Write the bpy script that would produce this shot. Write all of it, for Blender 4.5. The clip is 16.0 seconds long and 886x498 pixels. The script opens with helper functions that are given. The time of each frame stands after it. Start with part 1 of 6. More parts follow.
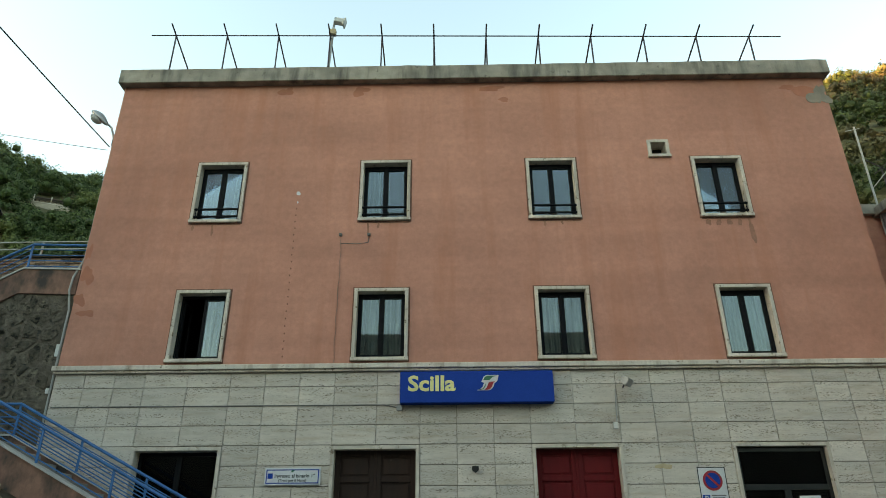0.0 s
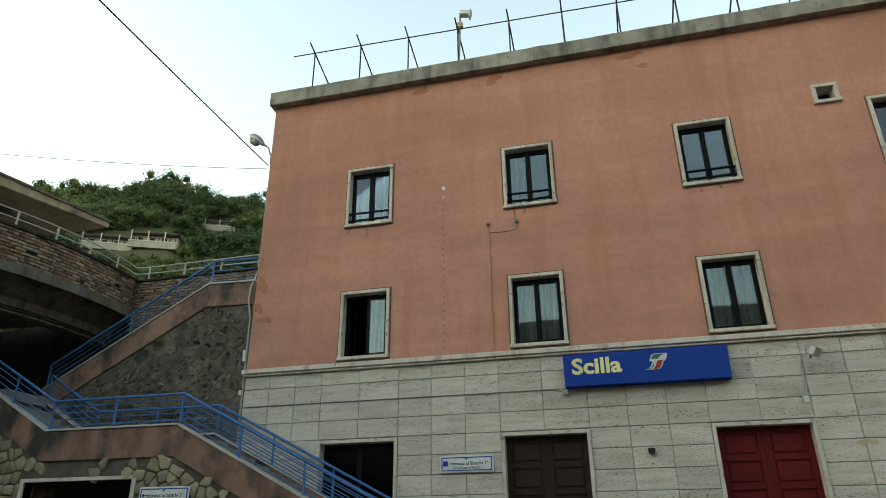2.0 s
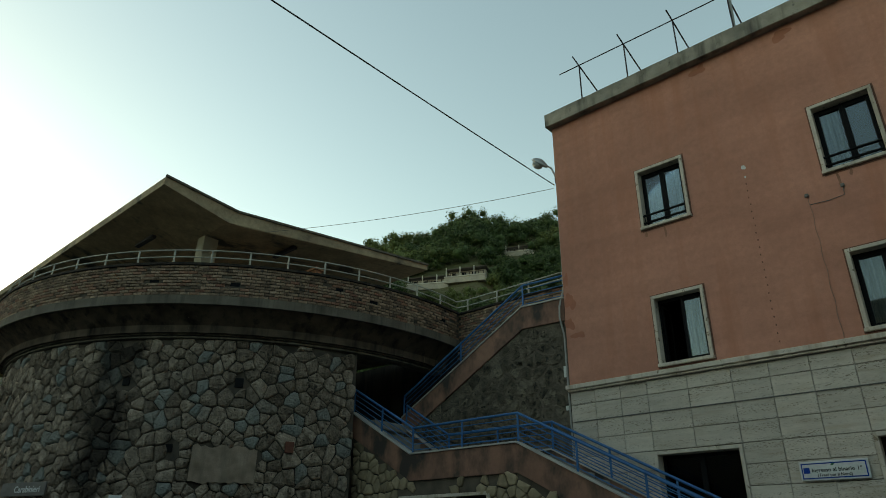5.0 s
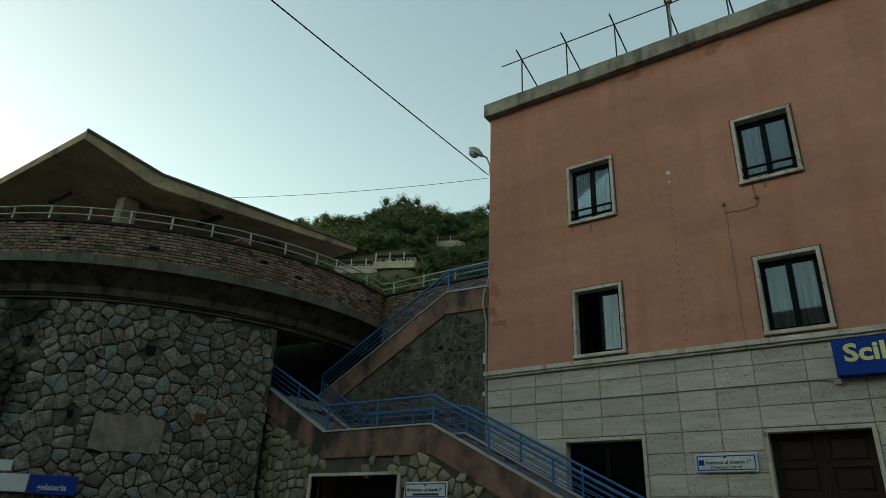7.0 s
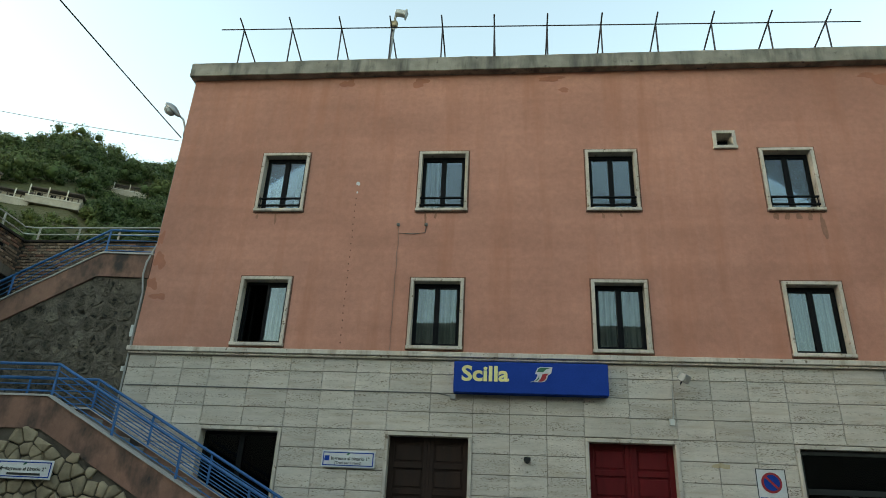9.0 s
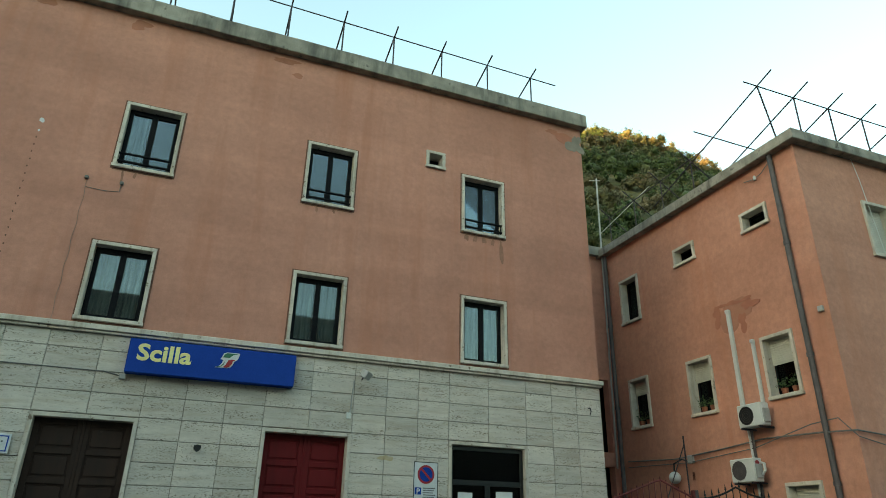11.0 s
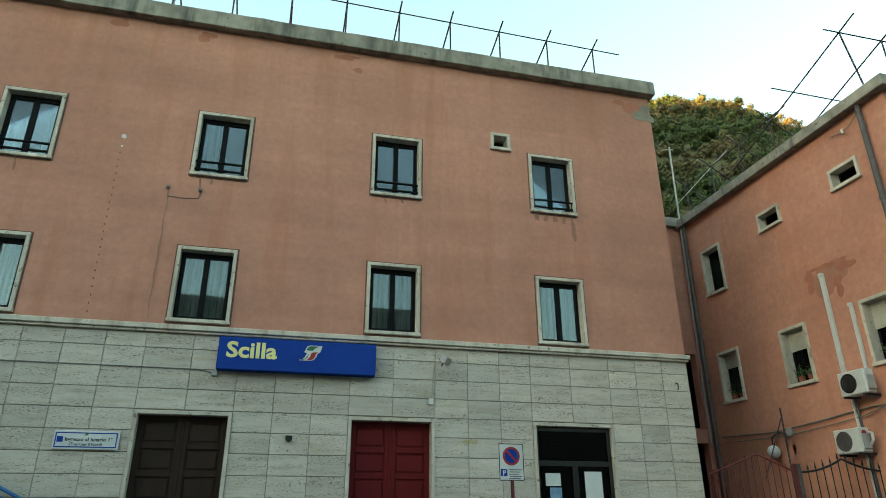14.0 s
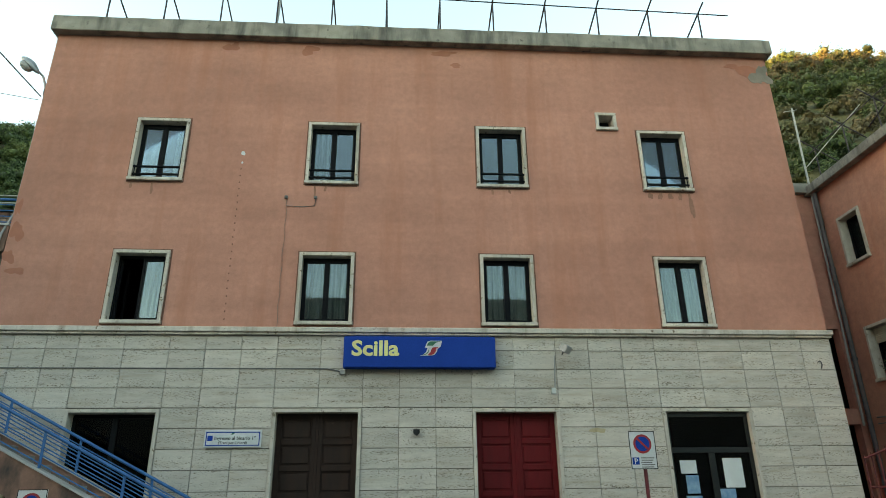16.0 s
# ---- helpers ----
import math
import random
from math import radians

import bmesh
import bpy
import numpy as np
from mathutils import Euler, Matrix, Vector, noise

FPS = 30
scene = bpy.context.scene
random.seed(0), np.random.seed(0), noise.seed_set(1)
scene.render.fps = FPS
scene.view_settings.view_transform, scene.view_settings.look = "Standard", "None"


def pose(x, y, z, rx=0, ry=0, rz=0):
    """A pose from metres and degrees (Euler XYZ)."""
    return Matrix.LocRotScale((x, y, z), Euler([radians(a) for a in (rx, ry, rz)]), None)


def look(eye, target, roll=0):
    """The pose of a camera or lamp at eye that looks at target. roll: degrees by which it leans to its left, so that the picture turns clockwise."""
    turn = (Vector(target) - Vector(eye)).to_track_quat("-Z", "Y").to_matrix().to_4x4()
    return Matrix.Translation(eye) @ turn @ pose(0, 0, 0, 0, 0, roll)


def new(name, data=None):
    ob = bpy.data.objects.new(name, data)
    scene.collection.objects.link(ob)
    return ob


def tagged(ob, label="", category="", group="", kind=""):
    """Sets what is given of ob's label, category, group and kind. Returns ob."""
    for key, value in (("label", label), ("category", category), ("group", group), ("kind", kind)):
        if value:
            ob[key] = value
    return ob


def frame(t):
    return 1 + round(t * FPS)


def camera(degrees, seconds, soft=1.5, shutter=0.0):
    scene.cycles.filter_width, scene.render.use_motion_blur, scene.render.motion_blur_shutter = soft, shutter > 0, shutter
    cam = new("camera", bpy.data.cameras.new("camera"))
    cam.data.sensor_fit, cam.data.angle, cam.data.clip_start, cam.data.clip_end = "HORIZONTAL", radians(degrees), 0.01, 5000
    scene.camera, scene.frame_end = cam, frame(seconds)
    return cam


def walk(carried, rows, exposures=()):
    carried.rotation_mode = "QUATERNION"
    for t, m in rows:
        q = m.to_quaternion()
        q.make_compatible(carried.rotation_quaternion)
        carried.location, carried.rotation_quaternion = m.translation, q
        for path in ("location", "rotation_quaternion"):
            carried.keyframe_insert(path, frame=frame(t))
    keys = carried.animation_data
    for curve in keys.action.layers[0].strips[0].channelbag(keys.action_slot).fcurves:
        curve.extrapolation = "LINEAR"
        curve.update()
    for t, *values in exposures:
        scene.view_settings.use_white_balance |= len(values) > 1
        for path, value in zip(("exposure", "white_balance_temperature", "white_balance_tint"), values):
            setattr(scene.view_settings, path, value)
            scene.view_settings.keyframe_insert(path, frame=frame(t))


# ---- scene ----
cam = camera(67.8, 16.0, soft=0.9)
PATH = [
    (0, (-0.153, 0.136, 1.540), (-0.1773, 1.9518, 2.3778), -0.36),
    (0.5, (-0.273, 0.099, 1.539), (-0.3242, 1.9156, 2.3727), -0.73),
    (1, (-0.293, 0.100, 1.523), (-0.4409, 1.9215, 2.3349), -0.90),
    (1.5, (-0.334, 0.116, 1.511), (-0.6013, 1.9279, 2.3150), -0.86),
    (2, (-0.350, 0.167, 1.506), (-0.7965, 1.9402, 2.3167), -0.47),
    (2.5, (-0.368, 0.169, 1.484), (-0.9596, 1.8980, 2.2964), -0.26),
    (3, (-0.434, 0.244, 1.479), (-1.2195, 1.8872, 2.3047), -0.24),
    (3.5, (-0.492, 0.230, 1.484), (-1.4231, 1.7891, 2.3213), -0.62),
    (4, (-0.468, 0.172, 1.503), (-1.5309, 1.6404, 2.3487), 0.69),
    (4.5, (-0.417, 0.147, 1.513), (-1.5841, 1.5339, 2.3584), 0.74),
    (4.7, (-0.348, 0.106, 1.514), (-1.5630, 1.4544, 2.3544), 0.69),
    (6.8, (-0.347, 0.213, 1.369), (-1.4982, 1.6314, 2.1828), 2.39),
    (7, (-0.340, 0.188, 1.366), (-1.3997, 1.6756, 2.1804), 2.42),
    (7.5, (-0.306, 0.161, 1.394), (-1.1068, 1.8037, 2.2058), 2.92),
    (8, (-0.185, 0.130, 1.439), (-0.7358, 1.8734, 2.2499), 3.19),
    (8.5, (-0.089, 0.130, 1.488), (-0.5006, 1.9105, 2.3001), 3.08),
    (9, (-0.040, 0.059, 1.525), (-0.2497, 1.8775, 2.3313), 2.92),
    (9.5, (-0.043, 0.027, 1.561), (-0.0330, 1.8571, 2.3684), 2.47),
    (10, (-0.074, 0.036, 1.596), (0.1876, 1.8485, 2.4010), 1.82),
    (10.2, (-0.104, 0.024, 1.595), (0.2407, 1.8223, 2.3989), 1.77),
    (12.3, (-0.153, 0.158, 1.553), (0.7797, 1.7392, 2.3456), -0.03),
    (12.5, (-0.142, 0.147, 1.552), (0.7769, 1.7367, 2.3436), 0.04),
    (13, (-0.128, 0.057, 1.552), (0.6706, 1.7180, 2.3297), -0.01),
    (13.5, (-0.102, 0.057, 1.548), (0.5370, 1.7871, 2.3209), -0.33),
    (14, (-0.052, 0.093, 1.532), (0.4002, 1.8848, 2.2957), -0.22),
    (14.5, (-0.061, 0.086, 1.530), (0.2594, 1.9129, 2.2769), -0.52),
    (15, (-0.052, 0.096, 1.546), (0.1591, 1.9452, 2.2783), -0.64),
    (15.5, (-0.100, 0.093, 1.542), (0.0692, 1.9485, 2.2689), -0.81),
    (16, (-0.112, 0.109, 1.554), (0.0187, 1.9630, 2.2942), -0.68),
]
walk(cam, [(t, look(eye, target, roll)) for t, eye, target, roll in PATH], exposures=[(0, 3.22, 13400, 8), (1.2, 3.2, 14200, 12), (3.0, 3.07, 14800, 12), (3.6, 2.82, 14200, 10), (4.0, 2.44, 13800, 6), (4.5, 2.19, 14200, 3), (5.5, 2.05, 13800, 2), (6.9, 2.1, 13800, 3), (7.5, 2.4, 13200, 6), (8.0, 2.8, 12800, 8), (8.6, 3.02, 12800, 10), (10.2, 3.2, 12800, 2), (12.5, 3.02, 10800, -6), (13.0, 3.1, 11000, -5), (13.5, 3.2, 11700, -6), (14.0, 3.28, 12200, -3), (16.0, 3.44, 12900, 6)])

# ---- world, sun, exposure ----
SUN_AZ, SUN_EL = 103.0, 6.5        # degrees, left of the facade's outward axis; above the horizon
sun_dir = Vector((-math.sin(radians(SUN_AZ)) * math.cos(radians(SUN_EL)), math.cos(radians(SUN_AZ)) * math.cos(radians(SUN_EL)), math.sin(radians(SUN_EL))))
world = bpy.data.worlds.new("world")
scene.world = world
world.use_nodes = True
wn = world.node_tree
sky = wn.nodes.new("ShaderNodeTexSky")
sky.sky_type, sky.sun_disc = "NISHITA", False
sky.sun_elevation, sky.sun_rotation = radians(SUN_EL), radians(-SUN_AZ)
sky.air_density, sky.dust_density, sky.ozone_density = 1.0, 0.75, 2.4
wn.links.new(sky.outputs[0], wn.nodes["Background"].inputs[0])
wn.nodes["Background"].inputs[1].default_value = 0.15
sun = new("sun", bpy.data.lights.new("sun", "SUN"))
sun.data.energy, sun.data.angle, sun.data.color = 4.5, radians(0.5), (1.0, 0.62, 0.32)
sun.matrix_world = look(sun_dir * 100, (0, 0, 0))


# ---- helpers for building ----
def thing(name, loc, label="", category="", group="", kind=""):
    ob = new(name)
    ob.empty_display_size = 0.2
    ob.location = loc
    return tagged(ob, label, category, group, kind)


def link_mesh(name, me, material, parent=None, label=""):
    ob = new(name, me)
    if material and not me.materials:
        me.materials.append(material)
    if parent:
        ob.parent = parent
        root = Vector(parent.location)
        if parent.parent:
            root = root + Vector(parent.parent.location)
        if parent.type == "MESH":
            root = Vector((0, 0, 0))
        ob.matrix_parent_inverse = Matrix.Translation(-root)
    if label:
        ob["label"] = label
    return ob


def part(name, bm, material, parent=None, label="", smooth=False):
    me = bpy.data.meshes.new(name)
    bmesh.ops.recalc_face_normals(bm, faces=bm.faces)
    bm.to_mesh(me)
    bm.free()
    if smooth:
        for p in me.polygons:
            p.use_smooth = True
    return link_mesh(name, me, material, parent, label)


def box(bm, x0, x1, y0, y1, z0, z1, bev=0.0):
    vs = [bm.verts.new((x, y, z)) for z in (z0, z1) for y in (y0, y1) for x in (x0, x1)]
    fs = [bm.faces.new([vs[i] for i in f]) for f in ((0, 2, 3, 1), (4, 5, 7, 6), (0, 1, 5, 4), (2, 6, 7, 3), (0, 4, 6, 2), (1, 3, 7, 5))]
    if bev:
        es = list({e for f in fs for e in f.edges})
        bmesh.ops.bevel(bm, geom=es, offset=bev, segments=1, affect="EDGES")
    return bm


def boxes(*rows, bev=0.0):
    bm = bmesh.new()
    for r in rows:
        box(bm, *r, bev=bev)
    return bm


def tube(bm, pts, r, seg=8, r_end=None):
    """A round bar along pts."""
    pts = [Vector(p) for p in pts]
    rings = []
    for i, p in enumerate(pts):
        d = (pts[min(i + 1, len(pts) - 1)] - pts[max(i - 1, 0)]).normalized()
        a = d.orthogonal().normalized() if i == 0 else (rings_a - d * rings_a.dot(d)).normalized()
        rings_a = a
        b = d.cross(a)
        rr = r if r_end is None else r + (r_end - r) * i / (len(pts) - 1)
        rings.append([bm.verts.new(p + (a * math.cos(2 * math.pi * k / seg) + b * math.sin(2 * math.pi * k / seg)) * rr) for k in range(seg)])
    for u, v in zip(rings, rings[1:]):
        for k in range(seg):
            bm.faces.new((u[k], u[(k + 1) % seg], v[(k + 1) % seg], v[k]))
    bm.faces.new(rings[0][::-1])
    bm.faces.new(rings[-1])
    return bm


def bar(p, q, r, seg=8):
    return tube(bmesh.new(), [p, q], r, seg)


def prism(bm, outline, y0, y1, swap=None):
    """A plate with an outline of (x, z), from y0 to y1; swap maps its points."""
    swap = swap or (lambda x, y, z: (x, y, z))
    a = [bm.verts.new(swap(x, y0, z)) for x, z in outline]
    b = [bm.verts.new(swap(x, y1, z)) for x, z in outline]
    n = len(outline)
    bm.faces.new(a)
    bm.faces.new(b[::-1])
    for i in range(n):
        bm.faces.new((a[i], b[i], b[(i + 1) % n], a[(i + 1) % n]))
    return bm


def holed_wall(x0, x1, z0, z1, holes, y0, y1, swap=None):
    """A wall from y0 to y1 with rectangular holes (x0, x1, z0, z1) through it."""
    swap = swap or (lambda x, y, z: (x, y, z))
    xs = sorted({x0, x1, *[v for h in holes for v in h[:2]]})
    zs = sorted({z0, z1, *[v for h in holes for v in h[2:]]})
    xs = [x for x in xs if x0 <= x <= x1]
    zs = [z for z in zs if z0 <= z <= z1]
    full = lambda i, k: 0 <= i < len(xs) - 1 and 0 <= k < len(zs) - 1 and not any(h[0] < (xs[i] + xs[i + 1]) / 2 < h[1] and h[2] < (zs[k] + zs[k + 1]) / 2 < h[3] for h in holes)
    bm = bmesh.new()
    memo = {}

    def v(i, y, k):
        key = (i, y, k)
        if key not in memo:
            memo[key] = bm.verts.new(swap(xs[i], y, zs[k]))
        return memo[key]
    for i in range(len(xs) - 1):
        for k in range(len(zs) - 1):
            if not full(i, k):
                continue
            for y in (y0, y1):
                bm.faces.new((v(i, y, k), v(i + 1, y, k), v(i + 1, y, k + 1), v(i, y, k + 1)))
            for di, dk, a, b in ((-1, 0, (i, k), (i, k + 1)), (1, 0, (i + 1, k), (i + 1, k + 1)), (0, -1, (i, k), (i + 1, k)), (0, 1, (i, k + 1), (i + 1, k + 1))):
                if not full(i + di, k + dk):
                    bm.faces.new((v(a[0], y0, a[1]), v(b[0], y0, b[1]), v(b[0], y1, b[1]), v(a[0], y1, a[1])))
    return bm


# ---- materials ----
def surface(name, c1, c2, rough=0.85, scale=1.5, fine=30.0, bump=0.15, metal=0.0, streak=None, amount=0.5, rand=0.0, spots=None, squash=None, spec=0.4, dist=0.02, slow=0.25, mid=0.15, run=(5.0, 5.0, 0.35), alt=None, soot=None, lifts=0.0):
    """Two tones mixed by broad noise, fine grain, optional streaks running down, pits or stains, and a shift from piece to piece."""
    m = bpy.data.materials.new(name)
    m.use_nodes = True
    nt = m.node_tree
    N, L = nt.nodes, nt.links
    bsdf = N["Principled BSDF"]
    co = N.new("ShaderNodeTexCoord").outputs["Object"]
    if rand:
        info = N.new("ShaderNodeObjectInfo")
        geo = N.new("ShaderNodeNewGeometry")
        add = N.new("ShaderNodeMath")
        L.new(info.outputs["Random"], add.inputs[0])
        L.new(geo.outputs["Random Per Island"], add.inputs[1])
        fr = N.new("ShaderNodeMath")
        fr.operation = "FRACT"
        L.new(add.outputs[0], fr.inputs[0])
        mul = N.new("ShaderNodeVectorMath")
        mul.operation = "MULTIPLY_ADD"
        mul.inputs[1].default_value = (37, 53, 91)
        L.new(fr.outputs[0], mul.inputs[0])
        L.new(co, mul.inputs[2])
        co = mul.outputs[0]

    def noise_tex(sc, detail=5.0, stretch=None, rough_n=0.6):
        n = N.new("ShaderNodeTexNoise")
        n.inputs["Scale"].default_value, n.inputs["Detail"].default_value, n.inputs["Roughness"].default_value = sc, detail, rough_n
        if stretch:
            mp = N.new("ShaderNodeMapping")
            mp.inputs["Scale"].default_value = stretch
            L.new(co, mp.inputs[0])
            L.new(mp.outputs[0], n.inputs["Vector"])
        else:
            L.new(co, n.inputs["Vector"])
        return n.outputs["Fac"]

    def ramp(fac, a, b):
        r = N.new("ShaderNodeMapRange")
        r.inputs["From Min"].default_value, r.inputs["From Max"].default_value = a, b
        L.new(fac, r.inputs["Value"])
        return r.outputs[0]

    def mix(fac, a, b, mode="MIX"):
        x = N.new("ShaderNodeMix")
        x.data_type, x.blend_type = "RGBA", mode
        for val, sock in ((fac, x.inputs[0]), (a, x.inputs[6]), (b, x.inputs[7])):
            if isinstance(val, tuple):
                sock.default_value = (*val, 1)
            elif isinstance(val, float):
                sock.default_value = val
            else:
                L.new(val, sock)
        return x.outputs[2]
    col = mix(ramp(noise_tex(scale, 6.0, squash), 0.32, 0.68), c1, c2)
    if slow:
        big = noise_tex(scale * 0.23, 3.0, squash)
        col = mix(slow, col, mix(ramp(big, 0.3, 0.7), (0.45, 0.45, 0.47), (1.0, 1.0, 1.0)), "MULTIPLY")
    grain = noise_tex(fine, 4.0, squash)
    col = mix(0.35, col, mix(ramp(grain, 0.25, 0.75), (0.55, 0.55, 0.55), (1.0, 1.0, 1.0)), "MULTIPLY")
    if mid:
        col = mix(mid, col, mix(ramp(noise_tex(max(scale * 4, 7.0) if scale > 0.3 else scale * 8, 5.0, squash, 0.7), 0.35, 0.65), (0.5, 0.5, 0.5), (1.0, 1.0, 1.0)), "MULTIPLY")
    if streak:
        s = ramp(noise_tex(1.0, 5.0, run), 0.5 if amount < 0.95 else 0.44, 0.72 if amount < 0.95 else 0.6)
        s2 = N.new("ShaderNodeMath")
        s2.operation = "MULTIPLY"
        L.new(s, s2.inputs[0])
        s2.inputs[1].default_value = amount
        col = mix(s2.outputs[0], col, streak)
    if lifts:
        # faint level bands left by the plasterers' lifts, and cloudy wash-out
        col = mix(lifts, col, mix(ramp(noise_tex(1.0, 3.0, (0.12, 0.12, 1.6)), 0.38, 0.62), (0.62, 0.6, 0.6), (1.0, 1.0, 1.0)), "MULTIPLY")
        col = mix(lifts * 0.8, col, mix(ramp(noise_tex(0.33, 7.0, None, 0.72), 0.4, 0.6), (0.66, 0.62, 0.6), (1.0, 1.0, 1.0)), "MULTIPLY")
    height = grain
    if spots:
        colour, sc, stretch, lo, hi = spots[:5]
        f = ramp(noise_tex(sc, 5.0, stretch, 0.65), lo, hi)
        if len(spots) > 5:
            band = N.new("ShaderNodeMath")
            band.operation = "MULTIPLY"
            L.new(f, band.inputs[0])
            L.new(ramp(noise_tex(1.0, 3.0, spots[5]), 0.42, 0.6), band.inputs[1])
            f = band.outputs[0]
        col = mix(f, col, colour)
        sub = N.new("ShaderNodeMath")
        sub.operation = "SUBTRACT"
        L.new(grain, sub.inputs[0])
        L.new(f, sub.inputs[1])
        height = sub.outputs[0]
    if rand:
        hs = N.new("ShaderNodeHueSaturation")
        mr = N.new("ShaderNodeMapRange")
        mr.inputs["To Min"].default_value, mr.inputs["To Max"].default_value = 1 - rand, 1 + rand
        L.new(fr.outputs[0], mr.inputs["Value"])
        L.new(mr.outputs[0], hs.inputs["Value"])
        L.new(col, hs.inputs["Color"])
        col = hs.outputs[0]
    if alt:
        pick = N.new("ShaderNodeMath")
        pick.operation = "FRACT"
        scaled = N.new("ShaderNodeMath")
        scaled.operation = "MULTIPLY"
        scaled.inputs[1].default_value = 7.3
        L.new(fr.outputs[0], scaled.inputs[0])
        L.new(scaled.outputs[0], pick.inputs[0])
        col = mix(ramp(pick.outputs[0], 0.8, 0.86), col, mix(0.7, col, alt))
    if soot:
        # a black run of water down the wall, at (x, y, half width)
        raw = N.new("ShaderNodeTexCoord").outputs["Object"]
        flat = N.new("ShaderNodeVectorMath")
        flat.operation = "MULTIPLY"
        flat.inputs[1].default_value = (1, 1, 0)
        L.new(raw, flat.inputs[0])
        far_ = N.new("ShaderNodeVectorMath")
        far_.operation = "DISTANCE"
        far_.inputs[1].default_value = (soot[0], soot[1], 0)
        L.new(flat.outputs[0], far_.inputs[0])
        wob = N.new("ShaderNodeTexNoise")
        wob.inputs["Scale"].default_value, wob.inputs["Detail"].default_value = 1.3, 6
        L.new(raw, wob.inputs["Vector"])
        tot = N.new("ShaderNodeMath")
        tot.operation = "MULTIPLY_ADD"
        tot.inputs[1].default_value = 2.4
        L.new(wob.outputs["Fac"], tot.inputs[0])
        L.new(far_.outputs["Value"], tot.inputs[2])
        col = mix(ramp(tot.outputs[0], 1.2 + soot[2] * 1.5, 1.2 + soot[2] * 0.4), col, mix(0.85, col, (0.016, 0.015, 0.014)))
    L.new(col, bsdf.inputs["Base Color"])
    bsdf.inputs["Roughness"].default_value, bsdf.inputs["Metallic"].default_value = rough, metal
    bsdf.inputs["Specular IOR Level"].default_value = spec
    if bump:
        b = N.new("ShaderNodeBump")
        b.inputs["Strength"].default_value, b.inputs["Distance"].default_value = bump, dist
        L.new(height, b.inputs["Height"])
        L.new(b.outputs[0], bsdf.inputs["Normal"])
    return m


def glass(name, tint=(0.55, 0.6, 0.62), rough=0.02, ior=2.2):
    m = bpy.data.materials.new(name)
    m.use_nodes = True
    nt = m.node_tree
    N, L = nt.nodes, nt.links
    out = N["Material Output"]
    N.remove(N["Principled BSDF"])
    tr, gl, fr, mx = N.new("ShaderNodeBsdfTransparent"), N.new("ShaderNodeBsdfGlossy"), N.new("ShaderNodeFresnel"), N.new("ShaderNodeMixShader")
    tr.inputs[0].default_value = (*tint, 1)
    gl.inputs["Roughness"].default_value = rough
    gl.inputs["Color"].default_value = (0.78, 0.92, 1.0, 1)
    fr.inputs["IOR"].default_value = ior
    L.new(fr.outputs[0], mx.inputs[0])
    L.new(tr.outputs[0], mx.inputs[1])
    L.new(gl.outputs[0], mx.inputs[2])
    L.new(mx.outputs[0], out.inputs[0])
    return m


STUCCO = surface("salmon_stucco", (0.74, 0.318, 0.233), (0.63, 0.268, 0.196), 0.9, 0.7, 60, 0.5, streak=(0.45, 0.165, 0.105), amount=0.6, dist=0.012, slow=0.4, mid=0.3, run=(2.6, 2.6, 0.22), lifts=0.3)
STUCCO_B = surface("orange_stucco", (0.86, 0.385, 0.272), (0.73, 0.315, 0.22), 0.9, 0.6, 60, 0.5, streak=(0.50, 0.19, 0.12), amount=0.6, dist=0.012, slow=0.5, mid=0.35, run=(2.2, 2.2, 0.25), lifts=0.25)
STUCCO_STAIR = surface("stained_stucco", (0.36, 0.175, 0.125), (0.27, 0.135, 0.10), 0.9, 1.2, 50, 0.35, streak=(0.035, 0.03, 0.028), amount=0.96, dist=0.01, mid=0.35, run=(1.3, 1.3, 0.75))
CONCRETE = surface("weathered_concrete", (0.46, 0.41, 0.345), (0.25, 0.225, 0.19), 0.92, 3.0, 45, 0.6, streak=(0.07, 0.063, 0.055), amount=0.9, run=(3.0, 3.0, 0.6), mid=0.5, spots=((0.09, 0.08, 0.068), 5.0, (1, 1, 1), 0.6, 0.7))
# Dark stained concrete; its tone also stands for shade below the walkway
CONCRETE_DARK = surface("stained_shade_concrete", (0.05, 0.038, 0.028), (0.026, 0.02, 0.016), 0.92, 1.6, 40, 0.5, streak=(0.009, 0.008, 0.007), amount=0.96, run=(4.5, 4.5, 0.5))
CONCRETE_COVE = surface("dark_streaked_concrete", (0.17, 0.128, 0.1), (0.075, 0.056, 0.044), 0.95, 2.5, 40, 0.6, streak=(0.012, 0.010, 0.009), amount=0.9, run=(3.5, 3.5, 0.3), spots=((0.24, 0.2, 0.16), 1.0, (9.0, 9.0, 1.2), 0.66, 0.74), slow=0.5, spec=0.1)
CONCRETE_LIP = surface("stained_corbel_edge", (0.2, 0.17, 0.135), (0.1, 0.085, 0.068), 0.92, 2.0, 40, 0.5, streak=(0.04, 0.036, 0.03), amount=0.8)
CANOPY_C = surface("stained_canopy_concrete", (0.54, 0.40, 0.26), (0.32, 0.235, 0.155), 0.92, 1.3, 30, 0.5, mid=0.5, slow=0.5, spots=((0.06, 0.05, 0.042), 0.9, (1, 0.5, 1), 0.53, 0.64))
PILLAR_C = surface("pale_plaster", (0.5, 0.44, 0.35), (0.36, 0.31, 0.24), 0.9, 2.0, 40, 0.3)
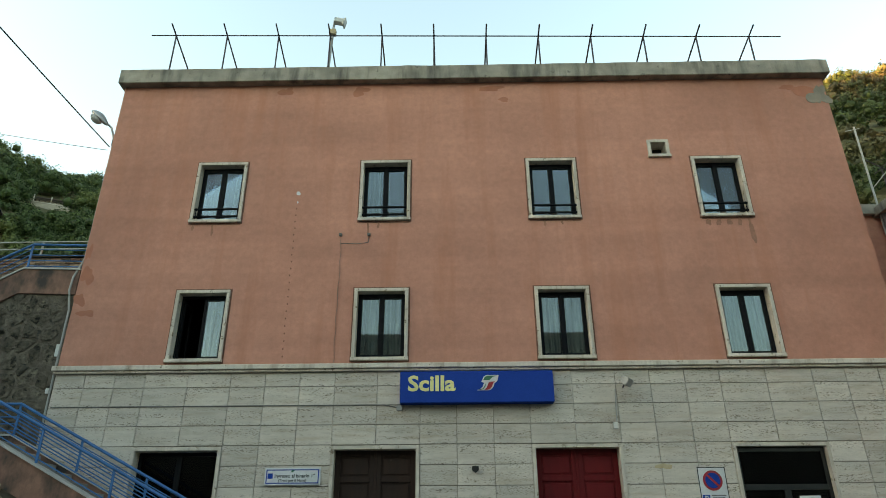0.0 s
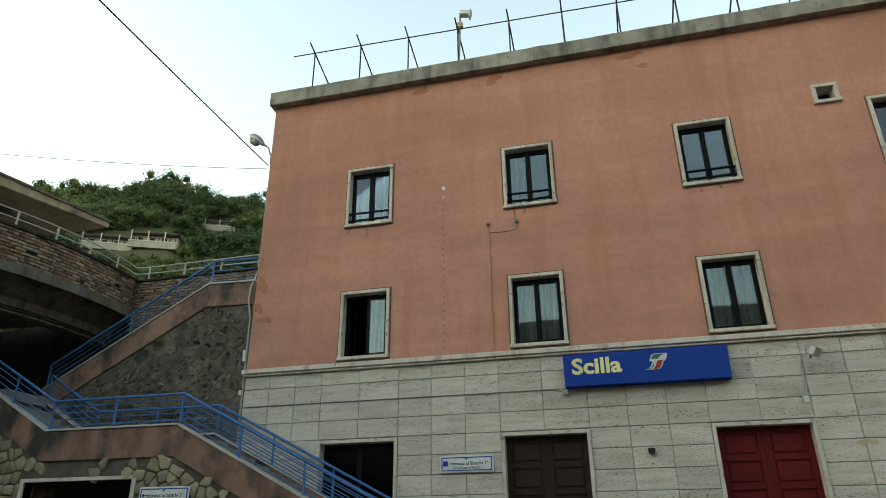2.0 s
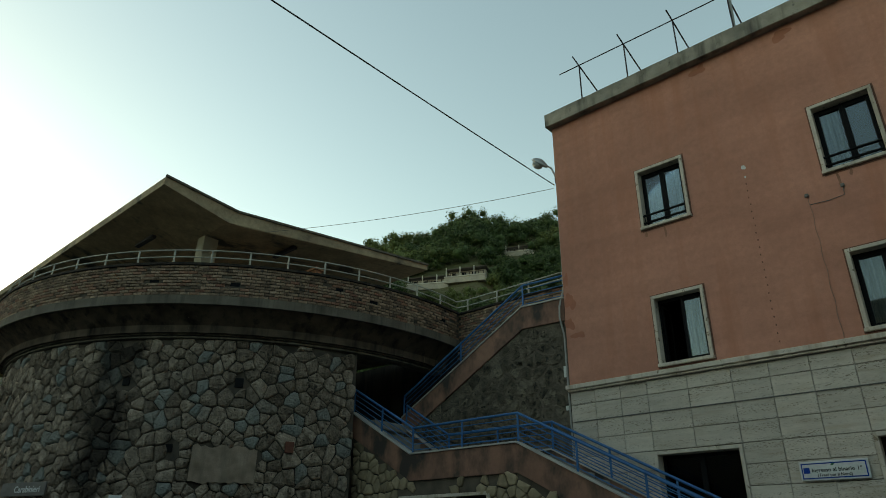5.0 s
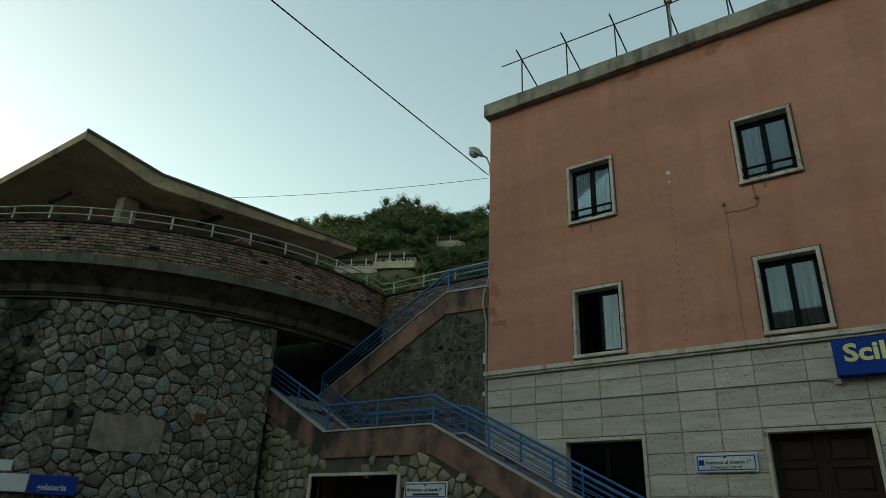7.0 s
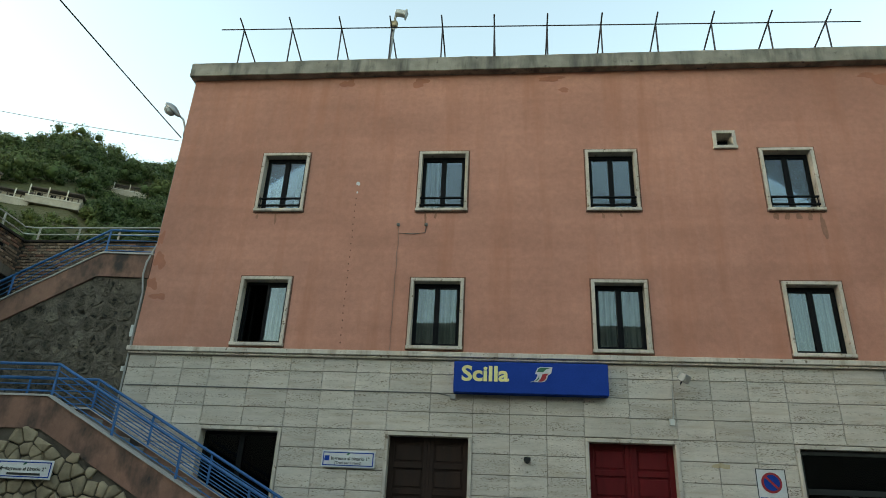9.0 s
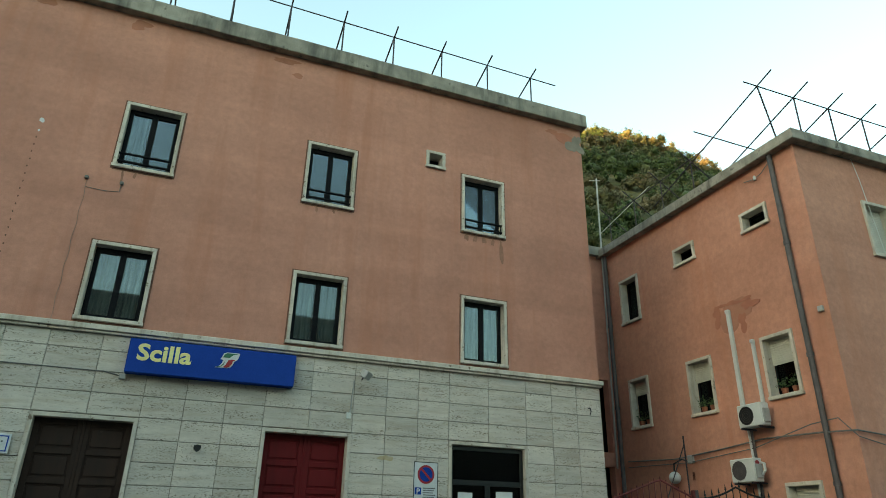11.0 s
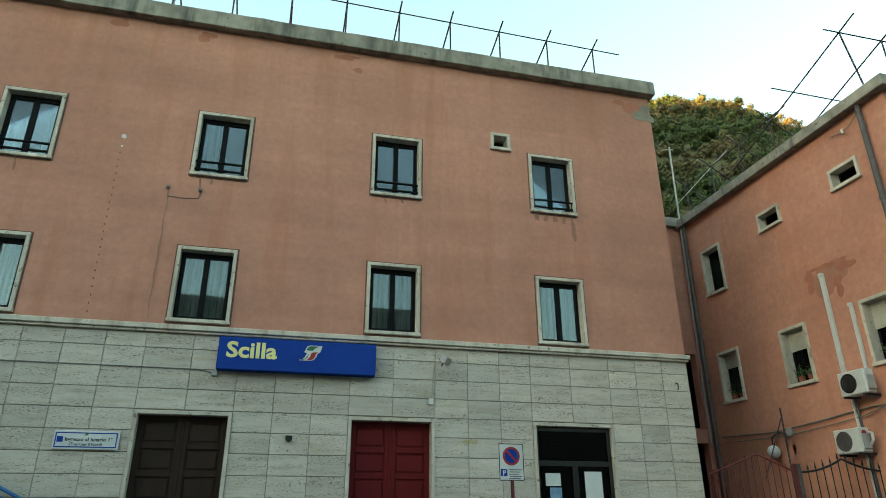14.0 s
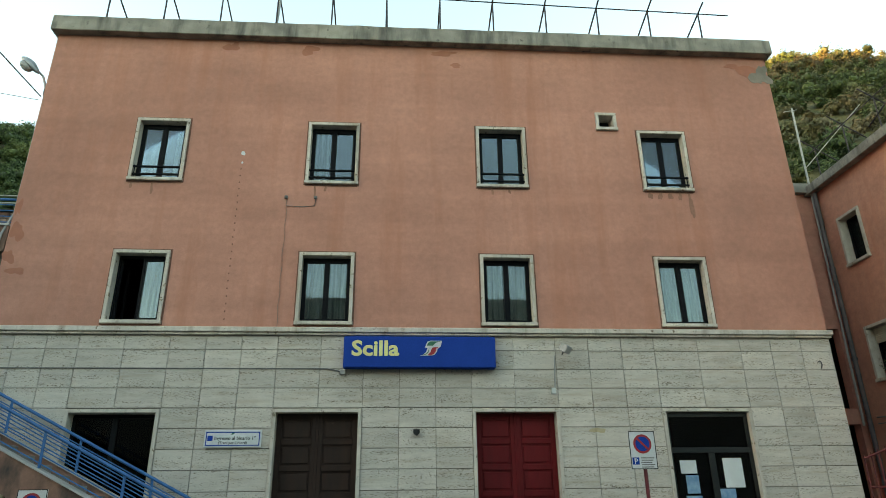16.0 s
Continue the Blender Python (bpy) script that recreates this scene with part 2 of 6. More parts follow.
TRAV = surface("travertine", (0.70, 0.62, 0.545), (0.57, 0.505, 0.44), 0.75, 1.6, 60, 0.35, rand=0.09, streak=(0.36, 0.27, 0.19), amount=0.5, run=(1.2, 1.2, 9.0), squash=(1, 1, 4), spots=((0.15, 0.115, 0.085), 30.0, (0.7, 0.7, 2.2), 0.545, 0.60, (0.8, 0.8, 13.0)), spec=0.25, mid=0.25)
TRAV_FRAME = surface("travertine_surround", (0.76, 0.665, 0.57), (0.57, 0.49, 0.415), 0.7, 3.0, 60, 0.25, streak=(0.24, 0.17, 0.115), amount=0.7, mid=0.4, spots=((0.16, 0.11, 0.075), 9.0, (1, 1, 1), 0.6, 0.68))
MORTAR = surface("old_mortar", (0.14, 0.115, 0.09), (0.07, 0.058, 0.048), 0.95, 3, 40, 0.6)
BED = surface("mortar_bed", (0.27, 0.225, 0.18), (0.17, 0.14, 0.11), 0.95, 3, 40, 0.4)
HOUSE_BEIGE = surface("beige_plaster", (0.58, 0.5, 0.41), (0.47, 0.4, 0.32), 0.9, 0.6, 40, 0.2)
ASPHALT = surface("asphalt", (0.055, 0.054, 0.052), (0.04, 0.04, 0.04), 0.9, 1, 80, 0.4)
HILL = surface("hillside_scrub", (0.055, 0.065, 0.022), (0.12, 0.095, 0.045), 0.95, 0.05, 0.6, 0.6, dist=1.0)
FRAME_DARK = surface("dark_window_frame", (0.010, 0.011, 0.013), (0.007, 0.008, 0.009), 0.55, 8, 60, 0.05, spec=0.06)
# Near-black colour stands for the rooms' lack of light
INSIDE = surface("shade_dark_interior", (0.035, 0.032, 0.03), (0.025, 0.023, 0.022), 0.9, 2, 20, 0.0)
GLASS = glass("window_glass", (0.68, 0.74, 0.74), 0.02, 1.72)
GLASS_D = glass("dark_door_glass", (0.22, 0.24, 0.25), 0.03, 1.3)

# ---- ground and hills: one sheet ----
def skyline(az):
    """Elevation of the hills' ridge in degrees, by azimuth (degrees left of straight ahead)."""
    # Past 65 and -80 the unseen ridge is invented, blocking low sun and glare
    keys = [(-180, 11), (-130, 11), (-100, 22), (-80, 27.0), (-69.7, 26.8), (-66, 26.3), (-62, 24.7), (-55, 24.9), (-48.3, 26.7), (-43.9, 28.7), (-42, 30.5), (-36.5, 32.5), (-30, 32.6), (0, 24), (20, 24.6), (32, 26.3), (34.5, 25.7), (36.3, 25.6), (39.2, 26.4), (41.5, 25.5), (45, 24.2), (48, 24.0), (50.2, 23.2), (56, 19), (65, 12), (84, 12), (92, 15.4), (114, 15.4), (122, 10), (140, 9), (180, 9)]
    for (a, u), (b, v) in zip(keys, keys[1:]):
        if a <= az <= b:
            s = (az - a) / (b - a)
            return u + (v - u) * s
    return 2.0


def ridge_at(az):
    if az < -50:
        return 170.0 + min(60.0, (-50 - az) * 6)
    if az < -15:
        return 170.0
    if az < 20:
        return 170 - (az + 15) * 2
    # The unseen western ridge is set far off so its shadow spares the hilltops
    return 100.0 if az < 56 else 100 + min((az - 56) / 12, 1.0) * (500 if az < 120 else max(0, 500 - (az - 120) * 15))


def land(x, y):
    r = math.hypot(x, y)
    az = math.degrees(math.atan2(-x, y))
    ridge = ridge_at(az)
    top = math.tan(radians(skyline(az))) * ridge + 1.7
    foot = 34.0
    if r <= foot:
        return 0.0
    if r <= ridge:
        s = (r - foot) / (ridge - foot)
        h = top * (1 - (1 - s) ** 1.25) if s < 1 else top
        h *= 1.0 - 0.06 * math.sin(math.pi * s)
    else:
        h = top * max(0.0, 1 - (r - ridge) / 700.0) ** 1.5
    amp = min(1.0, (r - foot) / 25.0) * (1.0 if r < ridge else 0.5)
    return h + amp * 1.6 * noise.noise(Vector((x * 0.06, y * 0.06, 0))) if h > 0.5 else h


def build_ground():
    radii = [0, 10, 20, 30, 34] + [34 + 4 * i for i in range(1, 36)] + [185, 200, 215, 230, 245, 280, 340, 400, 460, 520, 560, 600, 640, 720, 900, 1500, 3000]
    angles = [2 * math.pi * i / 240 for i in range(240)]
    verts, faces = [(0, 0, 0)], []
    for r in radii[1:]:
        for a in angles:
            x, y = -r * math.sin(a), r * math.cos(a)
            verts.append((x, y, land(x, y)))
    n = len(angles)
    for k in range(n):
        faces.append((0, 1 + k, 1 + (k + 1) % n))
    for j in range(len(radii) - 2):
        for k in range(n):
            a, b = 1 + j * n + k, 1 + j * n + (k + 1) % n
            faces.append((a, a + n, b + n, b))
    me = bpy.data.meshes.new("ground")
    me.from_pydata(verts, [], faces)
    me.materials.append(ASPHALT)
    me.materials.append(HILL)
    for p in me.polygons:
        p.use_smooth = True
        p.material_index = 1 if math.hypot(p.center.x, p.center.y) > 36 else 0
    tagged(new("ground", me), "dark asphalt forecourt rising into scrub-covered hills, unseen ones added to block the sun", "ground", kind="structure")


build_ground()

# ---- station building ----
FY = 13.0                                   # facade plane
XL, XR = -8.06, 8.83
WIN_X = [-5.91, -2.18, 1.57, 5.32]          # left edges of the window surrounds
WIN_W, LOW_Z, UP_Z, WIN_H = 1.13, 5.033, 8.168, 1.545
DOOR = [(-6.25, -4.54), (-2.47, -0.79), (1.325, 3.025), (5.07, 6.88)]
DOOR_TOP = 3.395
SUR = 0.07                                 # width of a surround's stone

station = thing("station_building", (0.4, FY, 0), "three-storey salmon stucco railway station clad in travertine below", "building")

win_holes = [(x + SUR - 0.03, x + WIN_W - SUR + 0.03, z + SUR - 0.03, z + WIN_H - SUR + 0.03) for x in WIN_X for z in (LOW_Z, UP_Z)]
vent_hole = (4.43, 4.83, 9.75, 10.13)
door_holes = [(a + SUR - 0.03, b - SUR + 0.03, 0.0, DOOR_TOP - SUR + 0.03) for a, b in DOOR]
part("upper_wall", holed_wall(XL, XR, 4.90, 11.95, win_holes + [vent_hole], FY, FY + 0.32), STUCCO, station, "salmon stucco with rain streaks and patches")
part("lower_wall", holed_wall(XL, XR, 0.0, 4.895, door_holes, FY + 0.04, FY + 0.32), BED, station, "mortar bed behind the stone slabs")
part("side_wall", boxes((XL, XL + 0.3, FY + 0.33, 25.0, 0, 11.9)), STUCCO, station)
part("side_wall", boxes((XR - 0.3, XR, FY + 0.33, 25.0, 0, 11.9)), STUCCO, station)
part("back_wall", boxes((XL + 0.3, XR - 0.3, 24.7, 25.0, 0, 11.9)), STUCCO, station)
# Added floors and partition, near-black so the windows look dark
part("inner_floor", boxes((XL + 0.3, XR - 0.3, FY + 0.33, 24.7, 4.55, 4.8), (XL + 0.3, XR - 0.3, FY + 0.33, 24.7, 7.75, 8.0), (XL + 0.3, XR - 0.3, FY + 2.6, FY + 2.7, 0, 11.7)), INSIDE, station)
part("roof", boxes((XL, XR, FY - 0.02, 25.0, 11.96, 12.2)), CONCRETE, station)
bm = boxes((XL - 0.10, XR + 0.12, FY - 0.2, FY + 0.25, 11.91, 12.31), bev=0.012)
rng = random.Random(4)
bmesh.ops.subdivide_edges(bm, edges=[e for e in bm.edges if e.calc_length() > 5], cuts=60)
for v in bm.verts:
    v.co.z += 0.012 * noise.noise(v.co * 2.3)
    v.co.y += 0.010 * noise.noise(v.co * 3.1)
part("cornice", bm, CONCRETE, station, "grey stained concrete cornice")
bm = boxes((XL - 0.06, XR + 0.06, FY - 0.11, FY + 0.05, 4.865, 4.965), (XL - 0.03, XR + 0.03, FY - 0.07, FY + 0.05, 4.815, 4.862), bev=0.01)
part("string_course", bm, TRAV_FRAME, station, "moulded travertine ledge above the stone cladding")


def surround(bm, x0, x1, z0, z1, w, y0, y1, sill=True):
    box(bm, x0, x0 + w, y0, y1, z0 + (w if sill else 0), z1 - w, 0.006)
    box(bm, x1 - w, x1, y0, y1, z0 + (w if sill else 0), z1 - w, 0.006)
    box(bm, x0, x1, y0, y1, z1 - w, z1, 0.006)
    if sill:
        box(bm, x0 - 0.015, x1 + 0.015, y0 - 0.02, y1, z0, z0 + w, 0.006)
    return bm


DIRT = surface("brown_grime", (0.30, 0.125, 0.085), (0.16, 0.075, 0.055), 0.95, 5, 40, 0.3, mid=0.5)
# Upright dark tones put the folds' shade into the cloth's colour
CURTAIN = surface("fold_shaded_net", (0.5, 0.52, 0.49), (0.13, 0.145, 0.135), 0.9, 1.6, 60, 0.0, squash=(6, 1, 0.35), slow=0.6)


def station_window(x, z, bars, openleft, drapes):
    w = part("window", surround(bmesh.new(), x, x + WIN_W, z, z + WIN_H, SUR, FY - 0.045, FY + 0.22), TRAV_FRAME, station, "travertine window surround")
    edge = boxes((x - 0.03, x + 0.01, FY - 0.003, FY + 0.01, z - 0.03, z + WIN_H + 0.035), (x + WIN_W - 0.01, x + WIN_W + 0.035, FY - 0.003, FY + 0.01, z - 0.03, z + WIN_H + 0.035), (x + 0.01, x + WIN_W - 0.01, FY - 0.003, FY + 0.01, z + WIN_H - 0.01, z + WIN_H + 0.035), (x + 0.01, x + WIN_W - 0.01, FY - 0.003, FY + 0.01, z - 0.045, z + 0.01))
    part("dirt_edge", edge, DIRT, w, "brown grime on the plaster round the surround")
    a, b, c, d = x + SUR, x + WIN_W - SUR, z + SUR, z + WIN_H - SUR
    mid, y0, y1 = (a + b) / 2, FY + 0.15, FY + 0.21
    bm = boxes((a, a + 0.03, y0, y1, c, d), (b - 0.03, b, y0, y1, c, d), (a + 0.03, b - 0.03, y0, y1, c, c + 0.04), (a + 0.03, b - 0.03, y0, y1, d - 0.06, d), bev=0.004)
    part("window_frame", bm, FRAME_DARK, w, "dark metal window frame")
    for k, (p, q) in enumerate(((a + 0.03, mid), (mid, b - 0.03))):
        if openleft and k == 0:
            bm = boxes((p, p + 0.04, y1, y1 + 0.42, c + 0.05, c + 0.1), (p, p + 0.04, y1, y1 + 0.42, d - 0.15, d - 0.1), (p, p + 0.04, y1 + 0.37, y1 + 0.42, c + 0.1, d - 0.15), (p, p + 0.04, y1, y1 + 0.05, c + 0.1, d - 0.15))
            part("sash", bm, FRAME_DARK, w)
            continue
        e = 0.055
        bm = boxes((p, p + e, y0 - 0.02, y1 - 0.02, c + 0.04, d - 0.06), (q - e, q, y0 - 0.02, y1 - 0.02, c + 0.04, d - 0.06), (p + e, q - e, y0 - 0.02, y1 - 0.02, c + 0.04, c + 0.09), (p + e, q - e, y0 - 0.02, y1 - 0.02, d - 0.11, d - 0.06), bev=0.004)
        part("sash", bm, FRAME_DARK, w)
        g = part("pane", boxes((p + e, q - e, y0 + 0.012, y0 + 0.018, c + 0.09, d - 0.11)), GLASS, w)
        g.visible_shadow = False
        if drapes[k]:
            bm = bmesh.new()
            n = 26
            lo, hi = p + 0.02, p + 0.02 + (q - p - 0.04) * drapes[k]
            if k == 1:
                lo, hi = q - 0.02 - (q - p - 0.04) * drapes[k], q - 0.02
            prev = None
            for i in range(n + 1):
                s = i / n
                yy = y1 + 0.05 + 0.02 * math.sin(s * 19 + x) + 0.012 * math.sin(s * 41 + z)
                cur = (bm.verts.new((lo + (hi - lo) * s, yy, c + 0.03)), bm.verts.new((lo + (hi - lo) * s, yy * 1.0, d - 0.03)))
                if prev:
                    bm.faces.new((prev[0], cur[0], cur[1], prev[1]))
                prev = cur
            part("curtain", bm, CURTAIN, w, "white net curtain with fold shade in its colour", smooth=True)
    if bars:
        bm = bmesh.new()
        for zz in (c + 0.09, c + 0.27):
            tube(bm, [(a - 0.02, FY - 0.005, zz), (b + 0.02, FY - 0.005, zz)], 0.027, 8)
        for xx in (a + 0.03, b - 0.03):
            tube(bm, [(xx, FY - 0.005, c + 0.02), (xx, FY - 0.005, c + 0.30)], 0.012, 6)
        part("guard_rail", bm, FRAME_DARK, w, "black tubular guard rail")


DRAPE = {(0, 1): (0.95, 0.5), (1, 1): (0.8, 0.0), (2, 1): (0.0, 0.0), (3, 1): (0.0, 0.0), (0, 0): (0.0, 0.95), (1, 0): (0.95, 0.95), (2, 0): (0.9, 0.9), (3, 0): (0.98, 0.98)}
for i, x in enumerate(WIN_X):
    station_window(x, LOW_Z, False, i == 0, DRAPE[(i, 0)])
    station_window(x, UP_Z, True, False, DRAPE[(i, 1)])

w = part("vent", surround(bmesh.new(), 4.385, 4.875, 9.705, 10.175, 0.075, FY - 0.045, FY + 0.3), TRAV_FRAME, station, "square travertine vent surround")
part("vent_back", boxes((4.46, 4.80, FY + 0.29, FY + 0.31, 9.78, 10.10)), FRAME_DARK, w)

# doors of the ground floor
WOOD = surface("dark_brown_painted_wood", (0.04, 0.019, 0.013), (0.026, 0.013, 0.01), 0.65, 3, 40, 0.3, spec=0.2, squash=(3, 3, 0.6), spots=((0.12, 0.085, 0.07), 5.0, (1, 1, 1), 0.66, 0.75))
RED = surface("dark_red_painted_wood", (0.17, 0.010, 0.012), (0.125, 0.007, 0.009), 0.6, 3, 40, 0.15, spec=0.15, squash=(3, 3, 0.6))
BLACK_M = surface("black_metal", (0.012, 0.014, 0.014), (0.008, 0.009, 0.01), 0.35, 6, 50, 0.05)
PAPER = surface("white_notice_paper", (0.74, 0.75, 0.73), (0.66, 0.67, 0.66), 0.8, 6, 60, 0.0)
BLUE_PRINT = surface("blue_printed_notice", (0.06, 0.23, 0.42), (0.25, 0.42, 0.55), 0.6, 7, 30, 0.0)


def door_surround(k):
    a, b = DOOR[k]
    return part("door", surround(bmesh.new(), a, b, 0.0, DOOR_TOP, SUR, FY - 0.035, FY + 0.25, sill=False), TRAV_FRAME, station, "travertine door surround")


def panel_door(k, material, label):
    d = door_surround(k)
    a, b = DOOR[k][0] + SUR, DOOR[k][1] - SUR
    y, mid, top = FY + 0.17, (DOOR[k][0] + DOOR[k][1]) / 2, DOOR_TOP - SUR
    for p, q in ((a, mid - 0.004), (mid + 0.004, b)):
        leaf = part("door_leaf", boxes((p, q, y + 0.03, y + 0.06, 0.01, top)), material, d, label)
        bm = bmesh.new()
        st = 0.10
        box(bm, p, p + st, y, y + 0.028, 0.01, top, 0.006)
        box(bm, q - st, q, y, y + 0.028, 0.01, top, 0.006)
        zz, n = top, 0
        while zz > 0.2:
            box(bm, p + st, q - st, y, y + 0.028, zz - 0.1, zz, 0.006)
            zz -= 0.475
        part("leaf_frame", bm, material, d)
        zz = top
        while zz > 0.5:
            bm = boxes((p + st + 0.03, q - st - 0.03, y + 0.012, y + 0.029, zz - 0.44, zz - 0.135), bev=0.012)
            part("panel", bm, material, d)
            zz -= 0.475
    bm = boxes((mid - 0.03, mid + 0.03, y - 0.015, y - 0.001, 0.01, top), bev=0.006)
    part("cover_strip", bm, material, d)


panel_door(1, WOOD, "weathered dark brown panelled door leaf")
panel_door(2, RED, "dark red panelled door leaf")
# dark window at the stairs
d = door_surround(0)
a, b = DOOR[0][0] + SUR, DOOR[0][1] - SUR
part("window_frame", boxes((a, a + 0.06, FY + 0.2, FY + 0.26, 0.01, 3.31), (b - 0.06, b, FY + 0.2, FY + 0.26, 0.01, 3.31), (a + 0.06, b - 0.06, FY + 0.2, FY + 0.26, 3.25, 3.31), ((a + b) / 2 - 0.05, (a + b) / 2 + 0.05, FY + 0.19, FY + 0.26, 0.01, 3.25)), FRAME_DARK, d)
for p, q in ((a + 0.06, (a + b) / 2 - 0.05), ((a + b) / 2 + 0.05, b - 0.06)):
    part("pane", boxes((p, q, FY + 0.225, FY + 0.232, 0.05, 3.25)), GLASS_D, d).visible_shadow = False
# black glazed entrance with notices
d = door_surround(3)
a, b = DOOR[3][0] + SUR, DOOR[3][1] - SUR
y = FY + 0.08
part("window_frame", boxes((a, a + 0.07, y, y + 0.07, 0.01, 3.31), (b - 0.07, b, y, y + 0.07, 0.01, 3.31), (a + 0.07, b - 0.07, y, y + 0.07, 3.24, 3.31), (a + 0.07, b - 0.07, y - 0.01, y + 0.07, 2.56, 2.66), ((a + b) / 2 - 0.06, (a + b) / 2 + 0.06, y - 0.008, y + 0.07, 0.01, 2.56), bev=0.004), BLACK_M, d, "black metal door frame")
part("transom_pane", boxes((a + 0.07, b - 0.07, y + 0.03, y + 0.037, 2.66, 3.24)), GLASS_D, d).visible_shadow = False
for p, q in ((a + 0.07, (a + b) / 2 - 0.06), ((a + b) / 2 + 0.06, b - 0.07)):
    part("pane", boxes((p, q, y + 0.03, y + 0.037, 0.1, 2.56)), GLASS_D, d).visible_shadow = False
for x0, x1, z0, z1, m, lab in ((5.33, 5.65, 2.18, 2.42, PAPER, "white paper notice taped to the glass"), (5.41, 5.66, 1.82, 2.15, BLUE_PRINT, "blue printed notice"), (5.37, 5.68, 1.45, 1.78, BLUE_PRINT, "blue printed notice"),
                          (6.18, 6.56, 1.92, 2.46, PAPER, "large white paper notice"), (6.05, 6.35, 1.5, 1.9, BLUE_PRINT, "blue printed notice"), (6.4, 6.62, 1.42, 1.62, PAPER, "small white paper notice")):
    part("notice", boxes((x0, x1, y + 0.022, y + 0.027, z0, z1)), m, d, lab)

# ---- stairs ----
SY0, SY1 = 11.5, 12.95         # front lane
TY0, TY1 = 13.0, 14.25         # back lane, behind
BLUE = surface("blue_painted_steel", (0.010, 0.16, 0.38), (0.008, 0.12, 0.30), 0.5, 6, 60, 0.1, spec=0.25, spots=((0.12, 0.06, 0.03), 8.0, (1, 1, 1), 0.68, 0.75))
COPING = surface("pale_marble_coping", (0.5, 0.49, 0.46), (0.4, 0.39, 0.37), 0.7, 3, 50, 0.2)
TREAD = surface("grey_stone_tread", (0.27, 0.26, 0.245), (0.2, 0.19, 0.18), 0.8, 3, 50, 0.2)
FR = [(-1.75, 0.18), (-8.52, 3.60), (-11.56, 3.605), (-13.74, 4.83)]           # top line of the front stringer
BK = [(-13.4, 4.86), (-9.3, 7.12), (-8.08, 7.08)]                              # of the back one
stairs = thing("staircase", (-8, 12.3, 0), "outdoor station staircase with stained pink stringers and blue rails", "staircase")


def strip(line, depth, y0, y1, lift=0.0):
    top = [(x, z + lift) for x, z in line]
    low = [(x, z + lift - depth) for x, z in line]
    return prism(bmesh.new(), top + low[::-1], y0, y1)


def bevelled(bm, w=0.01):
    bmesh.ops.bevel(bm, geom=list(bm.edges), offset=w, segments=1, affect="EDGES")
    return bm


part("stringer", strip(FR, 0.58, SY0, SY0 + 0.16), STUCCO_STAIR, stairs, "pink plaster stringer stained black by rain")
part("stringer", strip([(x, z) for x, z in FR[:3]] + [(-13.3, 4.65)], 0.58, SY1 - 0.14, SY1), STUCCO_STAIR, stairs)
part("stringer", strip(BK, 0.55, TY0, TY0 + 0.16), STUCCO_STAIR, stairs, "pink plaster stringer stained black by rain")
part("coping", strip(FR, 0.035, SY0 - 0.03, SY0 + 0.19, 0.036), COPING, stairs, "thin pale stone coping")
part("coping", strip(FR[:3] + [(-13.3, 4.65)], 0.035, SY1 - 0.17, SY1 + 0.03, 0.036), COPING, stairs)
part("coping", strip(BK, 0.035, TY0 - 0.03, TY0 + 0.19, 0.036), COPING, stairs, "thin pale stone coping")


def flight(x0, z0, x1, z1, y0, y1):
    n = max(2, round(abs(z1 - z0) / 0.17))
    for i in range(n):
        xa, xb = x0 + (x1 - x0) * i / n, x0 + (x1 - x0) * (i + 1) / n
        z = z0 + (z1 - z0) * (i + 1) / n
        part("step", boxes((min(xa, xb), max(xa, xb), y0, y1, z - 0.2, z), bev=0.01), TREAD, stairs)


flight(-1.9, 0.0, -8.5, 3.4, SY0 + 0.16, SY1 - 0.14)
part("landing", boxes((-11.5, -8.5, SY0 + 0.16, SY1 - 0.14, 3.2, 3.4)), TREAD, stairs)
flight(-11.56, 3.4, -13.7, 4.6, SY0 + 0.16, SY1 - 0.14)
part("landing", boxes((-15.4, -13.0, SY0 + 0.16, TY1, 4.4, 4.6)), TREAD, stairs)
flight(-13.0, 4.6, -9.3, 6.8, TY0 + 0.16, TY1 - 0.02)
part("landing", boxes((-9.3, -8.08, TY0 + 0.16, TY1 - 0.02, 6.55, 6.8)), TREAD, stairs)


def railing(line, y, height, n_mid, step, name_label):
    rail = thing("stair_railing", (line[0][0], y, line[0][1]), name_label, "railing", "blue stair railings")
    top = [(x, y, z + height) for x, z in line]
    for p, q in zip(top, top[1:]):
        part("handrail", bar(p, q, 0.028), BLUE, rail)
    for k in range(n_mid):
        h = height * (k + 0.55) / (n_mid + 0.45)
        for p, q in zip(line, line[1:]):
            part("rail_bar", bar((p[0], y, p[1] + h), (q[0], y, q[1] + h), 0.011, 6), BLUE, rail)
    for p, q in zip(line, line[1:]):
        n = max(1, round(math.hypot(q[0] - p[0], q[1] - p[1]) / step))
        for i in range(n + 1):
            if i == 0 and p is not line[0]:
                continue
            x, z = p[0] + (q[0] - p[0]) * i / n, p[1] + (q[1] - p[1]) * i / n
            part("post", boxes((x - 0.02, x + 0.02, y - 0.012, y + 0.012, z, z + height)), BLUE, rail)
    return rail


railing([(x, z + 0.036) for x, z in FR], SY0 + 0.08, 0.58, 4, 1.55, "blue painted steel railing along the outer stringer")
railing([(x, z + 0.036) for x, z in FR[:3]] + [(-13.1, 4.58)], SY1 - 0.07, 0.58, 4, 1.55, "blue painted steel railing along the inner stringer")
railing([(x, z + 0.036) for x, z in BK], TY0 + 0.08, 0.58, 4, 1.9, "blue painted steel railing of the upper flight")

